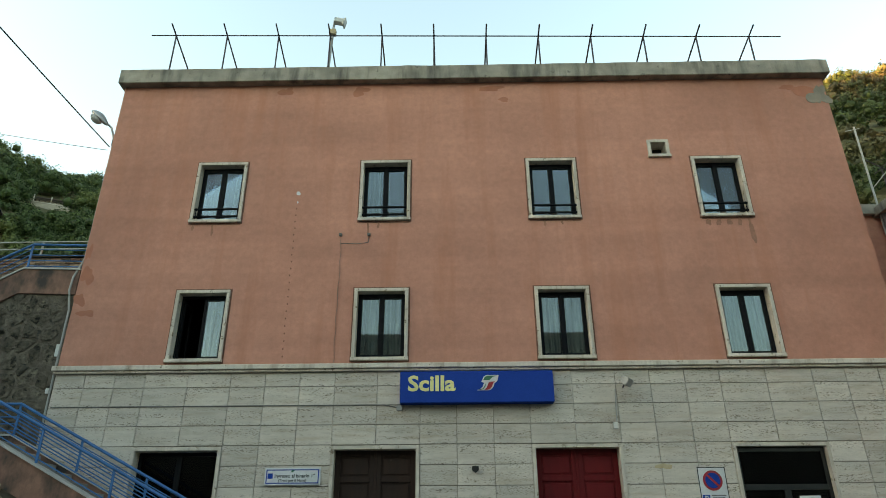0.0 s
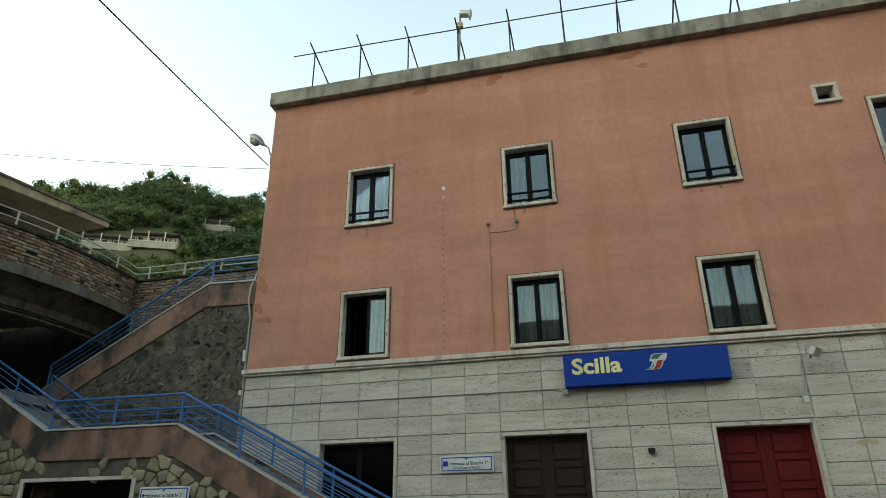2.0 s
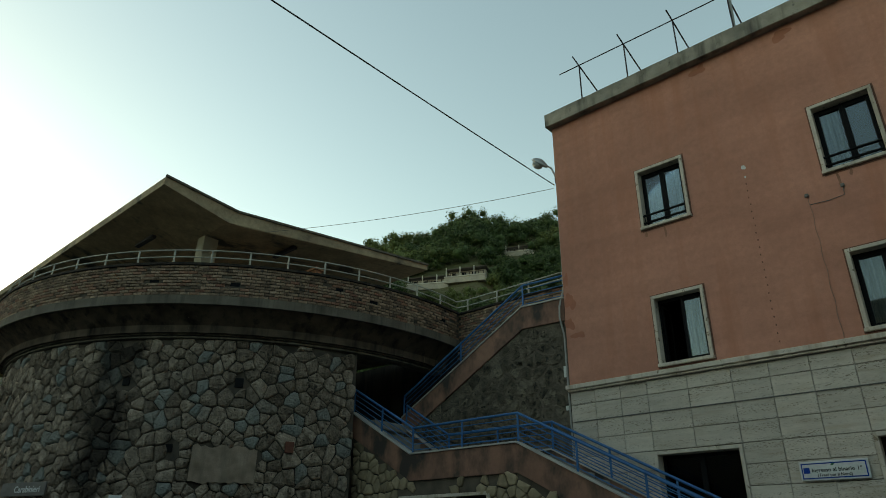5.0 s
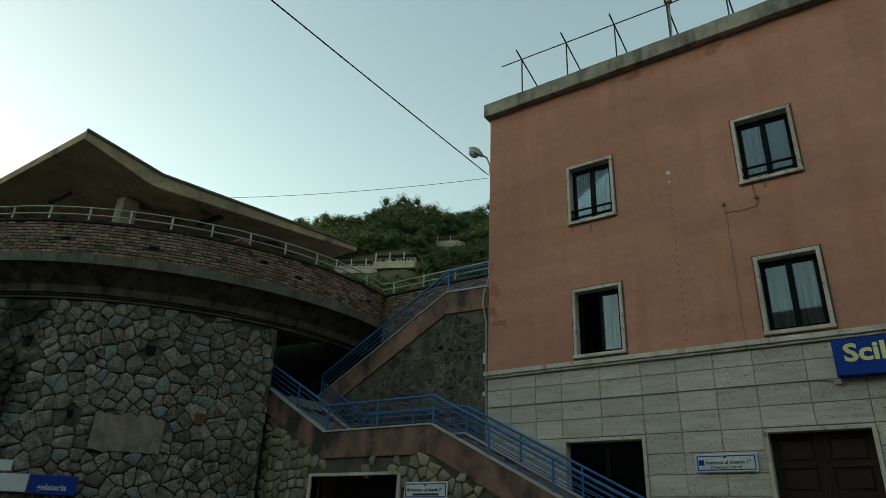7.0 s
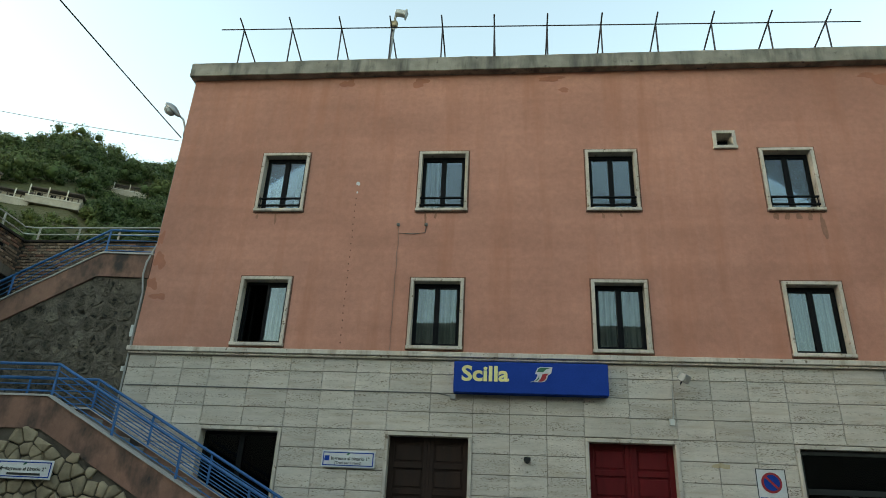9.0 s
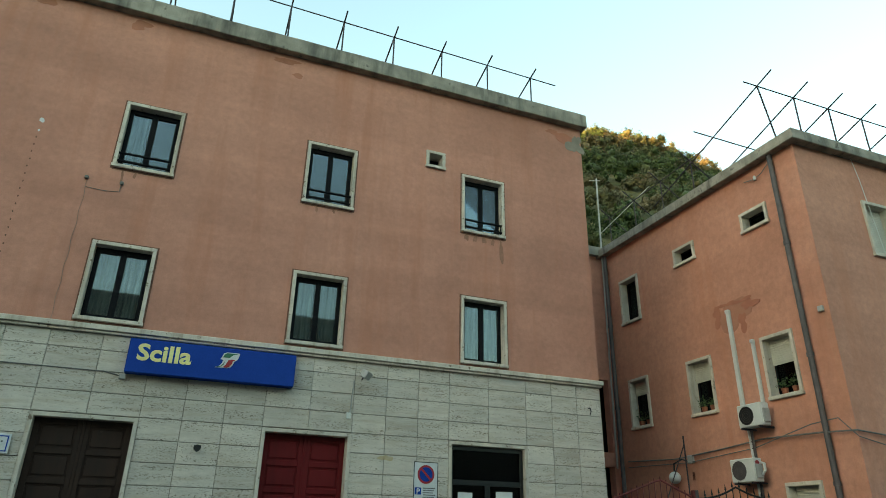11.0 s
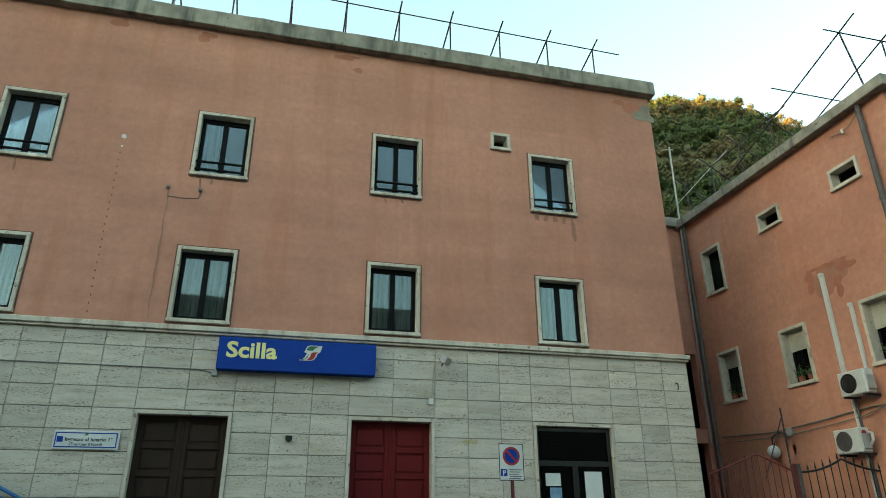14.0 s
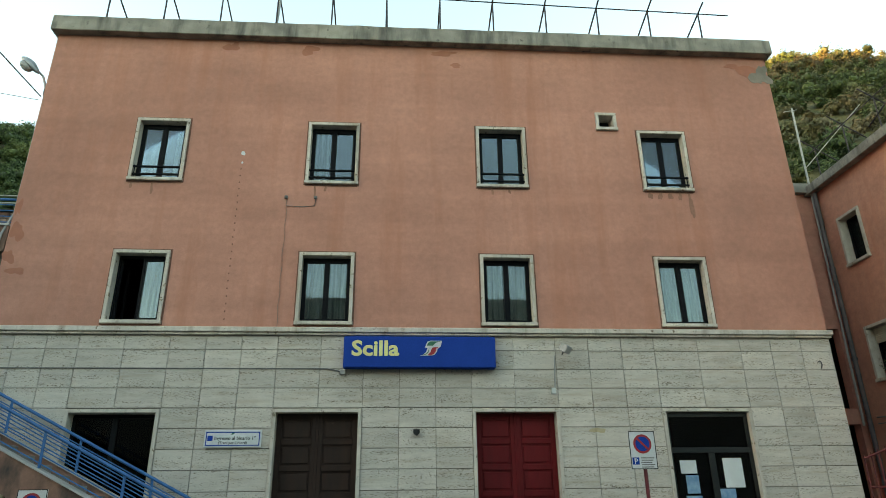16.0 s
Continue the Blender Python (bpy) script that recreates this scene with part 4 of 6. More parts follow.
def plaque(x0, x1, z0, z1, y, line1, line2, arrow=False):
    p = thing("direction_sign", ((x0 + x1) / 2, y, z0), "white direction sign with a blue border", "sign", "direction signs")
    w = x1 - x0
    part("plate", boxes((x0, x1, y - 0.02, y, z0, z1), bev=0.008), SIGN_WHT, p)
    e, f = 0.03, 0.018
    bm = boxes((x0 + e, x1 - e, y - 0.024, y - 0.0205, z1 - e - f, z1 - e), (x0 + e, x1 - e, y - 0.024, y - 0.0205, z0 + e, z0 + e + f), (x0 + e, x0 + e + f, y - 0.024, y - 0.0205, z0 + e + f, z1 - e - f), (x1 - e - f, x1 - e, y - 0.024, y - 0.0205, z0 + e + f, z1 - e - f))
    part("border", bm, SIGN_BLUE, p)
    h = z1 - z0
    if arrow:
        part("arrow", prism(bmesh.new(), [(x0 + 0.06, z0 + h * 0.53), (x0 + 0.11, z0 + h * 0.66), (x0 + 0.11, z0 + h * 0.56), (x0 + 0.19, z0 + h * 0.56), (x0 + 0.19, z0 + h * 0.5), (x0 + 0.11, z0 + h * 0.5), (x0 + 0.11, z0 + h * 0.4)], y - 0.025, y - 0.0205), BLACK_M, p)
    else:
        part("pictogram", boxes((x0 + 0.06, x0 + 0.155, y - 0.025, y - 0.0205, z0 + h * 0.38, z0 + h * 0.68)), SIGN_BLUE, p)
    letters(line1, 0.088, x0 + 0.185, y - 0.0215, z0 + h * 0.44, BLACK_M, p, extrude=0.002)
    if line2:
        letters(line2, 0.068, x0 + 0.26, y - 0.0215, z0 + h * 0.2, BLACK_M, p, extrude=0.002)
    else:
        part("small_print", boxes((x0 + 0.22, x1 - 0.2, y - 0.0245, y - 0.0205, z0 + h * 0.2, z0 + h * 0.32)), BLACK_M, p)
    part("emblem", prism(bmesh.new(), [(x0 + w * 0.46, z0 + h * 0.74), (x0 + w * 0.50, z0 + h * 0.74), (x0 + w * 0.54, z0 + h * 0.86), (x0 + w * 0.49, z0 + h * 0.86)], y - 0.024, y - 0.0205), SIGN_GRN, p)


plaque(-3.66, -2.62, 2.69, 3.0, 12.96, "Ingresso al binario 1°", "(Treni per il Nord)")
plaque(-9.05, -8.0, 2.15, 2.47, 11.44, "Ingresso al binario 2°", "", arrow=True)

# small fittings
box_b = thing("wall_bracket", (0.25, 12.96, 2.9), "small black pointed box on the stone wall", "box")
part("body", prism(bmesh.new(), [(0.19, 3.0), (0.31, 3.0), (0.31, 2.93), (0.25, 2.88), (0.19, 2.93)], 12.90, 12.962), BLACK_M, box_b)
hook = thing("wall_hook", (8.48, 12.96, 4.2), "rusty iron hook in the stone wall", "hook")
part("hook", tube(bmesh.new(), [(8.47, 12.97, 4.32), (8.48, 12.90, 4.31), (8.485, 12.89, 4.24), (8.46, 12.89, 4.17)], 0.012, 6), RUSTY, hook)


def floodlight(x, y, z, dirx, parent_label, conduit=None):
    f = thing("floodlight", (x, y, z), parent_label, "lamp", "floodlights")
    m = Matrix.Translation((x, y, z)) @ Matrix.Rotation(radians(dirx), 4, "Z") @ Matrix.Rotation(radians(35), 4, "X")
    bm = boxes((-0.12, 0.12, -0.1, 0.02, -0.08, 0.08), (-0.10, 0.10, 0.02, 0.07, -0.06, 0.06), bev=0.012)
    bm.transform(m)
    part("housing", bm, STEEL, f)
    bm = boxes((-0.105, 0.105, -0.108, -0.1, -0.065, 0.065))
    bm.transform(m)
    part("lens", bm, GREY_P, f)
    part("bracket", tube(bmesh.new(), [(x, y + 0.05, z), (x, y + 0.16, z - 0.06), (x, y + 0.22, z - 0.08)], 0.014, 6), RUSTY, f)
    if conduit:
        part("conduit", tube(bmesh.new(), conduit, 0.013, 6), GREY_P, f)
        cx, cy, cz = conduit[-1]
        part("junction_box", boxes((cx - 0.045, cx + 0.045, cy - 0.04, cy + 0.02, cz - 0.06, cz + 0.06), bev=0.006), WHITE_P, f)
    return f


floodlight(3.16, 12.74, 4.53, 55, "small grey floodlight on the stone wall", [(3.0, 12.95, 4.42), (2.98, 12.95, 4.1), (2.97, 12.95, 3.85), (2.93, 12.95, 3.72)])
wall_patch("stone_stain", 3.75, 2.98, 0.14, 0.05, 71, BUFF, station, "ochre stain on the stone", y=FY - 0.003, rough=0.5)

# downpipe and conduit at the station's corner
pipe = thing("corner_conduit", (XL - 0.06, 13.05, 0), "grey conduit and dark downpipe at the station's corner", "pipe")
part("downpipe", tube(bmesh.new(), [(XL - 0.07, FY + 0.13, 0.2), (XL - 0.07, FY + 0.13, 6.4)], 0.05, 10), RUSTY, pipe)
part("conduit", tube(bmesh.new(), [(XL - 0.03, FY + 0.08, 9.6), (XL - 0.03, FY + 0.08, 7.4), (XL - 0.12, FY - 0.03, 6.9), (XL - 0.13, FY - 0.04, 6.6), (XL - 0.09, FY + 0.05, 6.2), (XL - 0.05, FY + 0.05, 3.0)], 0.022, 8), GREY_P, pipe)
part("label_plate", boxes((XL - 0.15, XL - 0.09, FY + 0.02, FY + 0.07, 5.2, 5.45)), WHITE_P, pipe)
part("label_plate", boxes((XL - 0.15, XL - 0.09, FY + 0.02, FY + 0.07, 4.45, 4.55)), WHITE_P, pipe)
part("gutter_board", boxes((XL - 0.1, XL - 0.003, FY + 0.35, FY + 0.45, 7.5, 10.0)), GREY_P, pipe)

# street lamp at the corner
lamp = thing("street_lamp", (XL, 13.2, 10.3), "grey street lamp on a short wall arm", "lamp")
part("arm", tube(bmesh.new(), [(XL + 0.02, 13.2, 10.38), (XL - 0.08, 13.19, 10.42), (XL - 0.13, 13.17, 10.65), (XL - 0.2, 13.15, 10.85), (XL - 0.34, 13.12, 10.98)], 0.025, 8), STEEL, lamp)
bm = bmesh.new()
bmesh.ops.create_uvsphere(bm, u_segments=16, v_segments=10, radius=1.0)
for v in bm.verts:
    k = 1.0 - 0.35 * max(0.0, v.co.x)
    v.co = Vector((v.co.x * 0.31, v.co.y * 0.14 * k, v.co.z * 0.13 * k if v.co.z > 0 else v.co.z * 0.05))
bm.transform(Matrix.Translation((XL - 0.50, 13.08, 11.08)) @ Matrix.Rotation(radians(42), 4, "Y"))
part("head", bm, STEEL, lamp, smooth=True)
bm = bmesh.new()
bmesh.ops.create_uvsphere(bm, u_segments=14, v_segments=8, radius=1.0)
bm.transform(Matrix.Translation((XL - 0.57, 13.07, 11.06)) @ Matrix.Rotation(radians(42), 4, "Y") @ Matrix.Diagonal((0.17, 0.12, 0.11, 1)))
part("glass_bowl", bm, GREY_P, lamp, smooth=True)
part("box", boxes((XL - 0.1, XL - 0.001, 13.12, 13.24, 10.33, 10.5), bev=0.01), RUSTY, lamp)


def hanging(p, q, sag, r, name, label, n=24, mat_=None):
    p, q = Vector(p), Vector(q)
    pts = [p.lerp(q, i / n) - Vector((0, 0, 4 * sag * (i / n) * (1 - i / n))) for i in range(n + 1)]
    c = thing(name, p, label, "cable")
    part("wire", tube(bmesh.new(), pts, r, 6), mat_ or CABLE, c)


EYE_L = Vector((-0.348, 0.106, 1.514))
hanging((XL - 0.17, 13.2, 10.34), EYE_L + Vector((-1.0, 0.585, 1.095)) * 7.0 + (EYE_L + Vector((-1.0, 0.585, 1.095)) * 7.0 - Vector((XL - 0.17, 13.2, 10.34))) * 0.9, 0.05, 0.013, "overhead_cable", "black overhead cable from the station's corner")
hanging((XL - 0.2, 13.2, 10.25), (-17.4, 10.2, 10.75), 0.15, 0.007, "thin_overhead_wire", "thin overhead wire towards the canopy", mat_=CABLE_G)


# ---- frames on the roofs ----
def roof_frames(name, label, n, place, rails):
    """place(i) gives apex, post foot, strut tip, strut foot."""
    f = thing(name, place(0)[1], label, "railing")
    for i in range(n):
        apex, foot, tip, back = place(i)
        part("post", bar(foot, apex, 0.02, 6), RUSTY, f)
        part("strut", bar(tip, back, 0.02, 6), RUSTY, f)
    for a, b in rails:
        part("rail", bar(a, b, 0.017, 6), RUSTY, f)
    return f


def main_frame(i):
    x = -7.19 + (7.47 + 7.19) * i / 11
    z = 13.74 - 0.34 * i / 11
    return (x, 13.2, z), (x, 13.2, 12.2), (x, 12.87, z + 0.09), (x, 18.0, 12.22)


roof_frames("roof_rail", "thin rusty steel guard frames along the station roof", 12, main_frame, [((-7.82, 13.2, 13.755), (8.27, 13.2, 13.39))])


def south_frame(i):
    x = 11.68 + 1.18 * i
    return (x, 9.55, 11.8), (max(x, 11.95), 9.55, 10.4), (x + 0.05, 9.12, 12.02), (x - 0.1, 13.6, 10.4)


roof_frames("house_roof_rail", "dark steel frames on the house's flat roof", 10, south_frame, [((11.25, 9.55, 11.82), (23.3, 9.55, 11.78)), ((11.2, 11.3, 11.45), (13.6, 11.3, 11.4))])


def west_frame(i):
    y = 13.0 + 1.35 * i
    return (12.6, y, 11.85), (12.6, y, 10.4), (12.2, y, 12.1), (14.8, y, 10.4)


roof_frames("house_side_rail", "rusty steel frames along the house's side", 4, west_frame, [((12.6, 12.4, 11.9), (12.6, 17.4, 11.8))])
ant = thing("aerial_mast", (11.9, 16.9, 10.5), "thin pale aerial mast", "aerial")
part("mast", bar((11.95, 16.9, 3.5), (12.0, 16.8, 13.1), 0.028), GREY_P, ant)
part("cross_arm", bar((11.7, 16.8, 12.95), (12.15, 16.8, 13.05), 0.012, 6), GREY_P, ant)
part("stay", bar((12.0, 16.8, 11.0), (12.9, 15.2, 12.2), 0.016, 6), GREY_P, ant)

# antenna on the roof
mast = thing("roof_antenna", (-3.12, 13.3, 12.2), "pale panel antenna on a slim roof mast", "antenna")
part("pole", tube(bmesh.new(), [(-3.22, 13.3, 12.2), (-3.16, 13.3, 13.75)], 0.035, 8), GREY_P, mast)
part("radio_box", boxes((-3.25, -3.07, 13.22, 13.36, 13.75, 13.92), bev=0.015), BUFF, mast)
bm = boxes((-0.13, 0.13, -0.08, 0.08, -0.07, 0.07), (0.13, 0.17, -0.1, 0.1, -0.13, 0.1), bev=0.012)
bm.transform(Matrix.Translation((-3.0, 13.25, 14.17)) @ Matrix.Rotation(radians(14), 4, "Y"))
part("panel", bm, WHITE_P, mast)
part("neck", tube(bmesh.new(), [(-3.16, 13.3, 13.9), (-3.12, 13.28, 14.3)], 0.03, 8), GREY_P, mast)


# ---- traffic signs ----
def disc(bm, cx, cz, r, y0, y1, n=28):
    return prism(bm, [(cx + r * math.cos(2 * math.pi * i / n), cz + r * math.sin(2 * math.pi * i / n)) for i in range(n)], y0, y1)


def no_parking(x, y, top, label):
    s = thing("no_parking_sign", (x, y, 0), label, "sign", "no parking signs")
    hw, h = 0.217, 0.59
    part("pole", bar((x + 0.02, y + 0.05, 0), (x + 0.02, y + 0.05, top - 0.05), 0.03, 10), MAROON, s, "maroon painted pole")
    part("plate", boxes((x - hw, x + hw, y, y + 0.018, top - h, top), bev=0.006), SIGN_WHT, s)
    part("rim", boxes((x - hw, x - hw + 0.012, y - 0.004, y - 0.0005, top - h, top), (x + hw - 0.012, x + hw, y - 0.004, y - 0.0005, top - h, top), (x - hw + 0.012, x + hw - 0.012, y - 0.004, y - 0.0005, top - 0.012, top), (x - hw + 0.012, x + hw - 0.012, y - 0.004, y - 0.0005, top - h, top - h + 0.012)), CABLE, s)
    cz = top - 0.2
    part("red_ring", disc(bmesh.new(), x, cz, 0.15, y - 0.006, y - 0.0005), SIGN_RED, s)
    part("blue_disc", disc(bmesh.new(), x, cz, 0.115, y - 0.010, y - 0.0062), SIGN_BLUE, s)
    c = 0.7071
    d, w = 0.125, 0.016
    part("red_bar", prism(bmesh.new(), [(x - d * c - w * c, cz + d * c - w * c), (x + d * c - w * c, cz - d * c - w * c), (x + d * c + w * c, cz - d * c + w * c), (x - d * c + w * c, cz + d * c + w * c)], y - 0.014, y - 0.0102), SIGN_RED, s)
    part("blue_square", boxes((x - 0.19, x - 0.08, y - 0.006, y - 0.0005, top - 0.52, top - 0.41)), SIGN_BLUE, s)
    letters("P", 0.12, x - 0.165, y - 0.0075, top - 0.508, SIGN_WHT, s, extrude=0.001)
    for k in range(5):
        part("text_bar", boxes((x - 0.05 + 0.01 * (k % 2), x + 0.17 - 0.02 * (k % 3), y - 0.004, y - 0.0005, top - 0.425 - 0.035 * k, top - 0.41 - 0.035 * k)), CABLE_G, s)
    return s


no_parking(3.865, 11.0, 2.74, "no-parking sign on a maroon pole before the station")
no_parking(-5.54, 11.0, 1.93, "no-parking sign beside the foot of the stairs")

# ---- stone slabs of the ground floor ----
cols = []
edges = [XL] + [v for d_ in DOOR for v in d_] + [XR]
for a, b, n in zip(edges, edges[1:], (3, 2, 3, 2, 3, 2, 3, 2, 3)):
    cols += [(a + (b - a) * i / n, a + (b - a) * (i + 1) / n) for i in range(n)]
slab_meshes = {}
cladding = thing("stone_cladding", (0.4, FY, 0), "pitted cream travertine slabs with dark open joints", "wall cladding", kind="structure")
r = random.Random(12)
for row in range(13):
    z1 = 4.90 - 0.372 * row
    z0 = max(0.02, z1 - 0.372)
    if row == 0:
        z1 = 4.812
    for x0, x1 in cols:
        in_door = any(a - 0.01 <= x0 and x1 <= b + 0.01 for a, b in DOOR)
        if in_door and row >= 4:
            continue
        key = (round(x1 - x0, 2), round(z1 - z0, 2))
        if key not in slab_meshes:
            hw, hh = (x1 - x0) / 2 - 0.004, (z1 - z0) / 2 - 0.005
            bm = bmesh.new()
            rings = [[bm.verts.new((sx * (hw - i), d, sz * (hh - i))) for sx, sz in ((-1, -1), (1, -1), (1, 1), (-1, 1))] for i, d in ((0.0, 0.03), (0.0, -0.004), (0.006, -0.01))]
            for u, v in zip(rings, rings[1:]):
                for k in range(4):
                    bm.faces.new((u[k], u[(k + 1) % 4], v[(k + 1) % 4], v[k]))
            bm.faces.new(rings[-1])
            bmesh.ops.recalc_face_normals(bm, faces=bm.faces)
            me = bpy.data.meshes.new("slab")
            bm.to_mesh(me)
            bm.free()
            me.materials.append(TRAV)
            slab_meshes[key] = me
        ob = link_mesh("slab", slab_meshes[key], TRAV, cladding)
        ob.matrix_basis = pose((x0 + x1) / 2, FY + 0.006 + r.uniform(-0.002, 0.002), (z0 + z1) / 2, r.uniform(-0.12, 0.12), 0, r.uniform(-0.12, 0.12))


# ---- stones and bricks of the walls ----
def clip(poly, px, pz, nx, nz):
    out = []
    for i, a in enumerate(poly):
        b = poly[(i + 1) % len(poly)]
        da, db = (a[0] - px) * nx + (a[1] - pz) * nz, (b[0] - px) * nx + (b[1] - pz) * nz
        if da <= 0:
            out.append(a)
        if (da < 0 < db) or (db < 0 < da):
            t = da / (da - db)
            out.append((a[0] + (b[0] - a[0]) * t, a[1] + (b[1] - a[1]) * t))
    return out


def stone_cells(u0, u1, v0, v1, sp, seed, squash=1.15, jitter=0.42):
    """Cells of an irregular stone bond on a strip, as outlines."""
    r = random.Random(seed)
    su, sv = sp * squash, sp / squash
    nu, nv = int((u1 - u0) / su) + 1, int((v1 - v0) / sv) + 1
    seeds = {}
    for i in range(-1, nu + 2):
        for k in range(-1, nv + 2):
            if r.random() < 0.17 and squash > 1.02:
                continue
            seeds[i, k] = (u0 + (i + 0.5 * (k % 2) + r.uniform(-jitter, jitter)) * su, v0 + (k + r.uniform(-jitter, jitter)) * sv)
    cells = []
    for (i, k), (cx, cz) in seeds.items():
        if not (u0 < cx < u1 and v0 < cz < v1):
            continue
        poly = [(u0, v0), (u1, v0), (u1, v1), (u0, v1)]
        for di in range(-4, 5):
            for dk in range(-4, 5):
                q = seeds.get((i + di, k + dk))
                if q and (di or dk):
                    poly = clip(poly, (cx + q[0]) / 2, (cz + q[1]) / 2, q[0] - cx, q[1] - cz)
        if len(poly) > 2:
            cells.append(poly)
    return cells


def stone_rings(poly, joint, depth, r):
    """Rounded outline at the wall and a smaller one in front."""
    n = len(poly)
    cx, cz = sum(p[0] for p in poly) / n, sum(p[1] for p in poly) / n
    size = sum(math.hypot(p[0] - cx, p[1] - cz) for p in poly) / n
    k = max(0.3, 1 - joint / max(size, 0.03))
    sh = [(cx + (x - cx) * k, cz + (z - cz) * k) for x, z in poly]
    cut = []
    for i in range(n):
        a, b = sh[i], sh[(i + 1) % n]
        for t in (0.1, 0.9):
            cut.append((a[0] + (b[0] - a[0]) * t + r.uniform(-0.04, 0.04) * size, a[1] + (b[1] - a[1]) * t + r.uniform(-0.04, 0.04) * size))
    top = [(cx + (x - cx) * 0.92 + r.uniform(-0.012, 0.012), cz + (z - cz) * 0.92 + r.uniform(-0.012, 0.012)) for x, z in cut]
    tilt_u, tilt_v = r.uniform(-0.12, 0.12), r.uniform(-0.12, 0.12)
    d = depth * r.uniform(0.75, 1.2)
    return cut, [(x, z, d + tilt_u * (x - cx) + tilt_v * (z - cz)) for x, z in top], (cx, cz), size


def lay_stones(cells, joint, depth, place, keep, near, material, parent, seed, limit=300):
    r = random.Random(seed)
    rest_v, rest_f, count = [], [], 0
    for poly in cells:
        low, top, (cx, cz), size = stone_rings(poly, joint, depth, r)
        if size < 0.03 or not keep(cx, cz, size):
            continue
        n = len(low)
        mid = [(cx + (x - cx) * 0.97, cz + (z - cz) * 0.97) for x, z in low]
        inner = [(cx + (x - cx) * 0.9, cz + (z - cz) * 0.9, d) for x, z, d in top]
        verts = [place(x, z, -0.02) for x, z in low] + [place(x, z, depth * 0.35) for x, z in low] + [place(x, z, d * 0.78) for (x, z), (_, _, d) in zip(mid, top)] + [place(x, z, d) for x, z, d in inner]
        faces = [(k * n + i, k * n + (i + 1) % n, (k + 1) * n + (i + 1) % n, (k + 1) * n + i) for k in range(3) for i in range(n)] + [tuple(range(3 * n, 4 * n))]
        if near(cx, cz) and count < limit:
            me = bpy.data.meshes.new("stone")
            me.from_pydata(verts, [], faces)
            for p in me.polygons:
                p.use_smooth = True
            link_mesh("stone", me, material, parent)
            count += 1
        else:
            o = len(rest_v)
            rest_v += verts
            rest_f += [tuple(o + i for i in f) for f in faces]
    if rest_v:
        me = bpy.data.meshes.new("stones")
        me.from_pydata(rest_v, [], rest_f)
        for p in me.polygons:
            p.use_smooth = True
        ob = link_mesh("stones", me, material, parent, "further stones of the wall")
        ob["kind"] = "stuff"


# bastion: cells run along the arc (u = arc length from +x, negative towards the front)
U0, U1 = radians(A0) * WR, radians(WA1) * WR


def on_drum(u, z, d):
    a = u / WR
    return (DC.x + (WR + d - 0.06) * math.cos(a), DC.y + (WR + d - 0.06) * math.sin(a), z)


PATCHES = [(-43.1, -32.4, 2.92, 3.72)]
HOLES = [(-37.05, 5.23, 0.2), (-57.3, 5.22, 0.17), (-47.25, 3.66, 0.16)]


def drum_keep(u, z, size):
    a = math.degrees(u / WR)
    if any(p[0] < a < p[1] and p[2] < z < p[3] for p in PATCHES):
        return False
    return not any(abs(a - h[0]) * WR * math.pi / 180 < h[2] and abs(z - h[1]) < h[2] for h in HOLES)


lay_stones(stone_cells(U0, U1, 0.0, 6.27, 0.27, 31, 1.16, 0.45), 0.011, 0.075, on_drum, drum_keep, lambda u, z: z > 2.6 and math.degrees(u / WR) > -60, STONE_W, bastion, 32)
lo, hi, z0, z1 = PATCHES[0]
bm = bmesh.new()
ring = []
r = random.Random(6)
nn = 16
edge = [(lo + (hi - lo) * i / nn, z0 + r.uniform(-0.04, 0.04)) for i in range(nn + 1)] + [(lo + (hi - lo) * (nn - i) / nn, z1 - 0.25 * max(0, (nn - i) / nn - 0.7) + r.uniform(-0.05, 0.05)) for i in range(nn + 1)]
fr_v = [bm.verts.new(on_drum(radians(a) * WR, z, 0.11)) for a, z in edge]
bk_v = [bm.verts.new(on_drum(radians(a) * WR, z, 0.0)) for a, z in edge]
ne = len(edge)
for i in range(nn):
    bm.faces.new((fr_v[i], fr_v[i + 1], fr_v[ne - 2 - i], fr_v[ne - 1 - i]))
for i in range(ne):
    bm.faces.new((fr_v[i], fr_v[(i + 1) % ne], bk_v[(i + 1) % ne], bk_v[i]))
part("cement_patch", bm, surface("patchy_render", (0.46, 0.345, 0.275), (0.24, 0.175, 0.13), 0.95, 3.5, 50, 0.8, mid=0.6, streak=(0.12, 0.1, 0.08), amount=0.6), bastion, "worn pale cement patch")
# Near-black blocks at the missing stones give the drain holes their shade
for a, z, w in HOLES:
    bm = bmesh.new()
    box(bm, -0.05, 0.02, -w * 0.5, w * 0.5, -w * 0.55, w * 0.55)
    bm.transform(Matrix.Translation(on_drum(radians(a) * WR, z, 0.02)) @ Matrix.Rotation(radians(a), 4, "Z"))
    part("weep_hole", bm, FRAME_DARK, bastion, "near-black block standing for the shade in a drain hole")
bm = bmesh.new()
box(bm, 0.0, 0.1, -0.1, 0.1, -0.13, 0.13, 0.01)
bm.transform(Matrix.Translation(on_drum(radians(-27.15) * WR, 3.765, 0.06)) @ Matrix.Rotation(radians(-27.15), 4, "Z"))
part("red_brick", bm, surface("old_red_brick", (0.22, 0.075, 0.05), (0.14, 0.05, 0.036), 0.95, 6, 50, 0.5), bastion, "single red brick set in the rubble")

# tan stones of the stair wall
FL = [(x, z - 0.58) for x, z in FR]


def paving_keep(u, z, size):
    if UND[0] - 0.12 < u < UND[1] + 0.12 and z < UND[2] + 0.1:
        return False
    return z + size * 0.55 < under(FR, u, 0.58) and u < -3.2


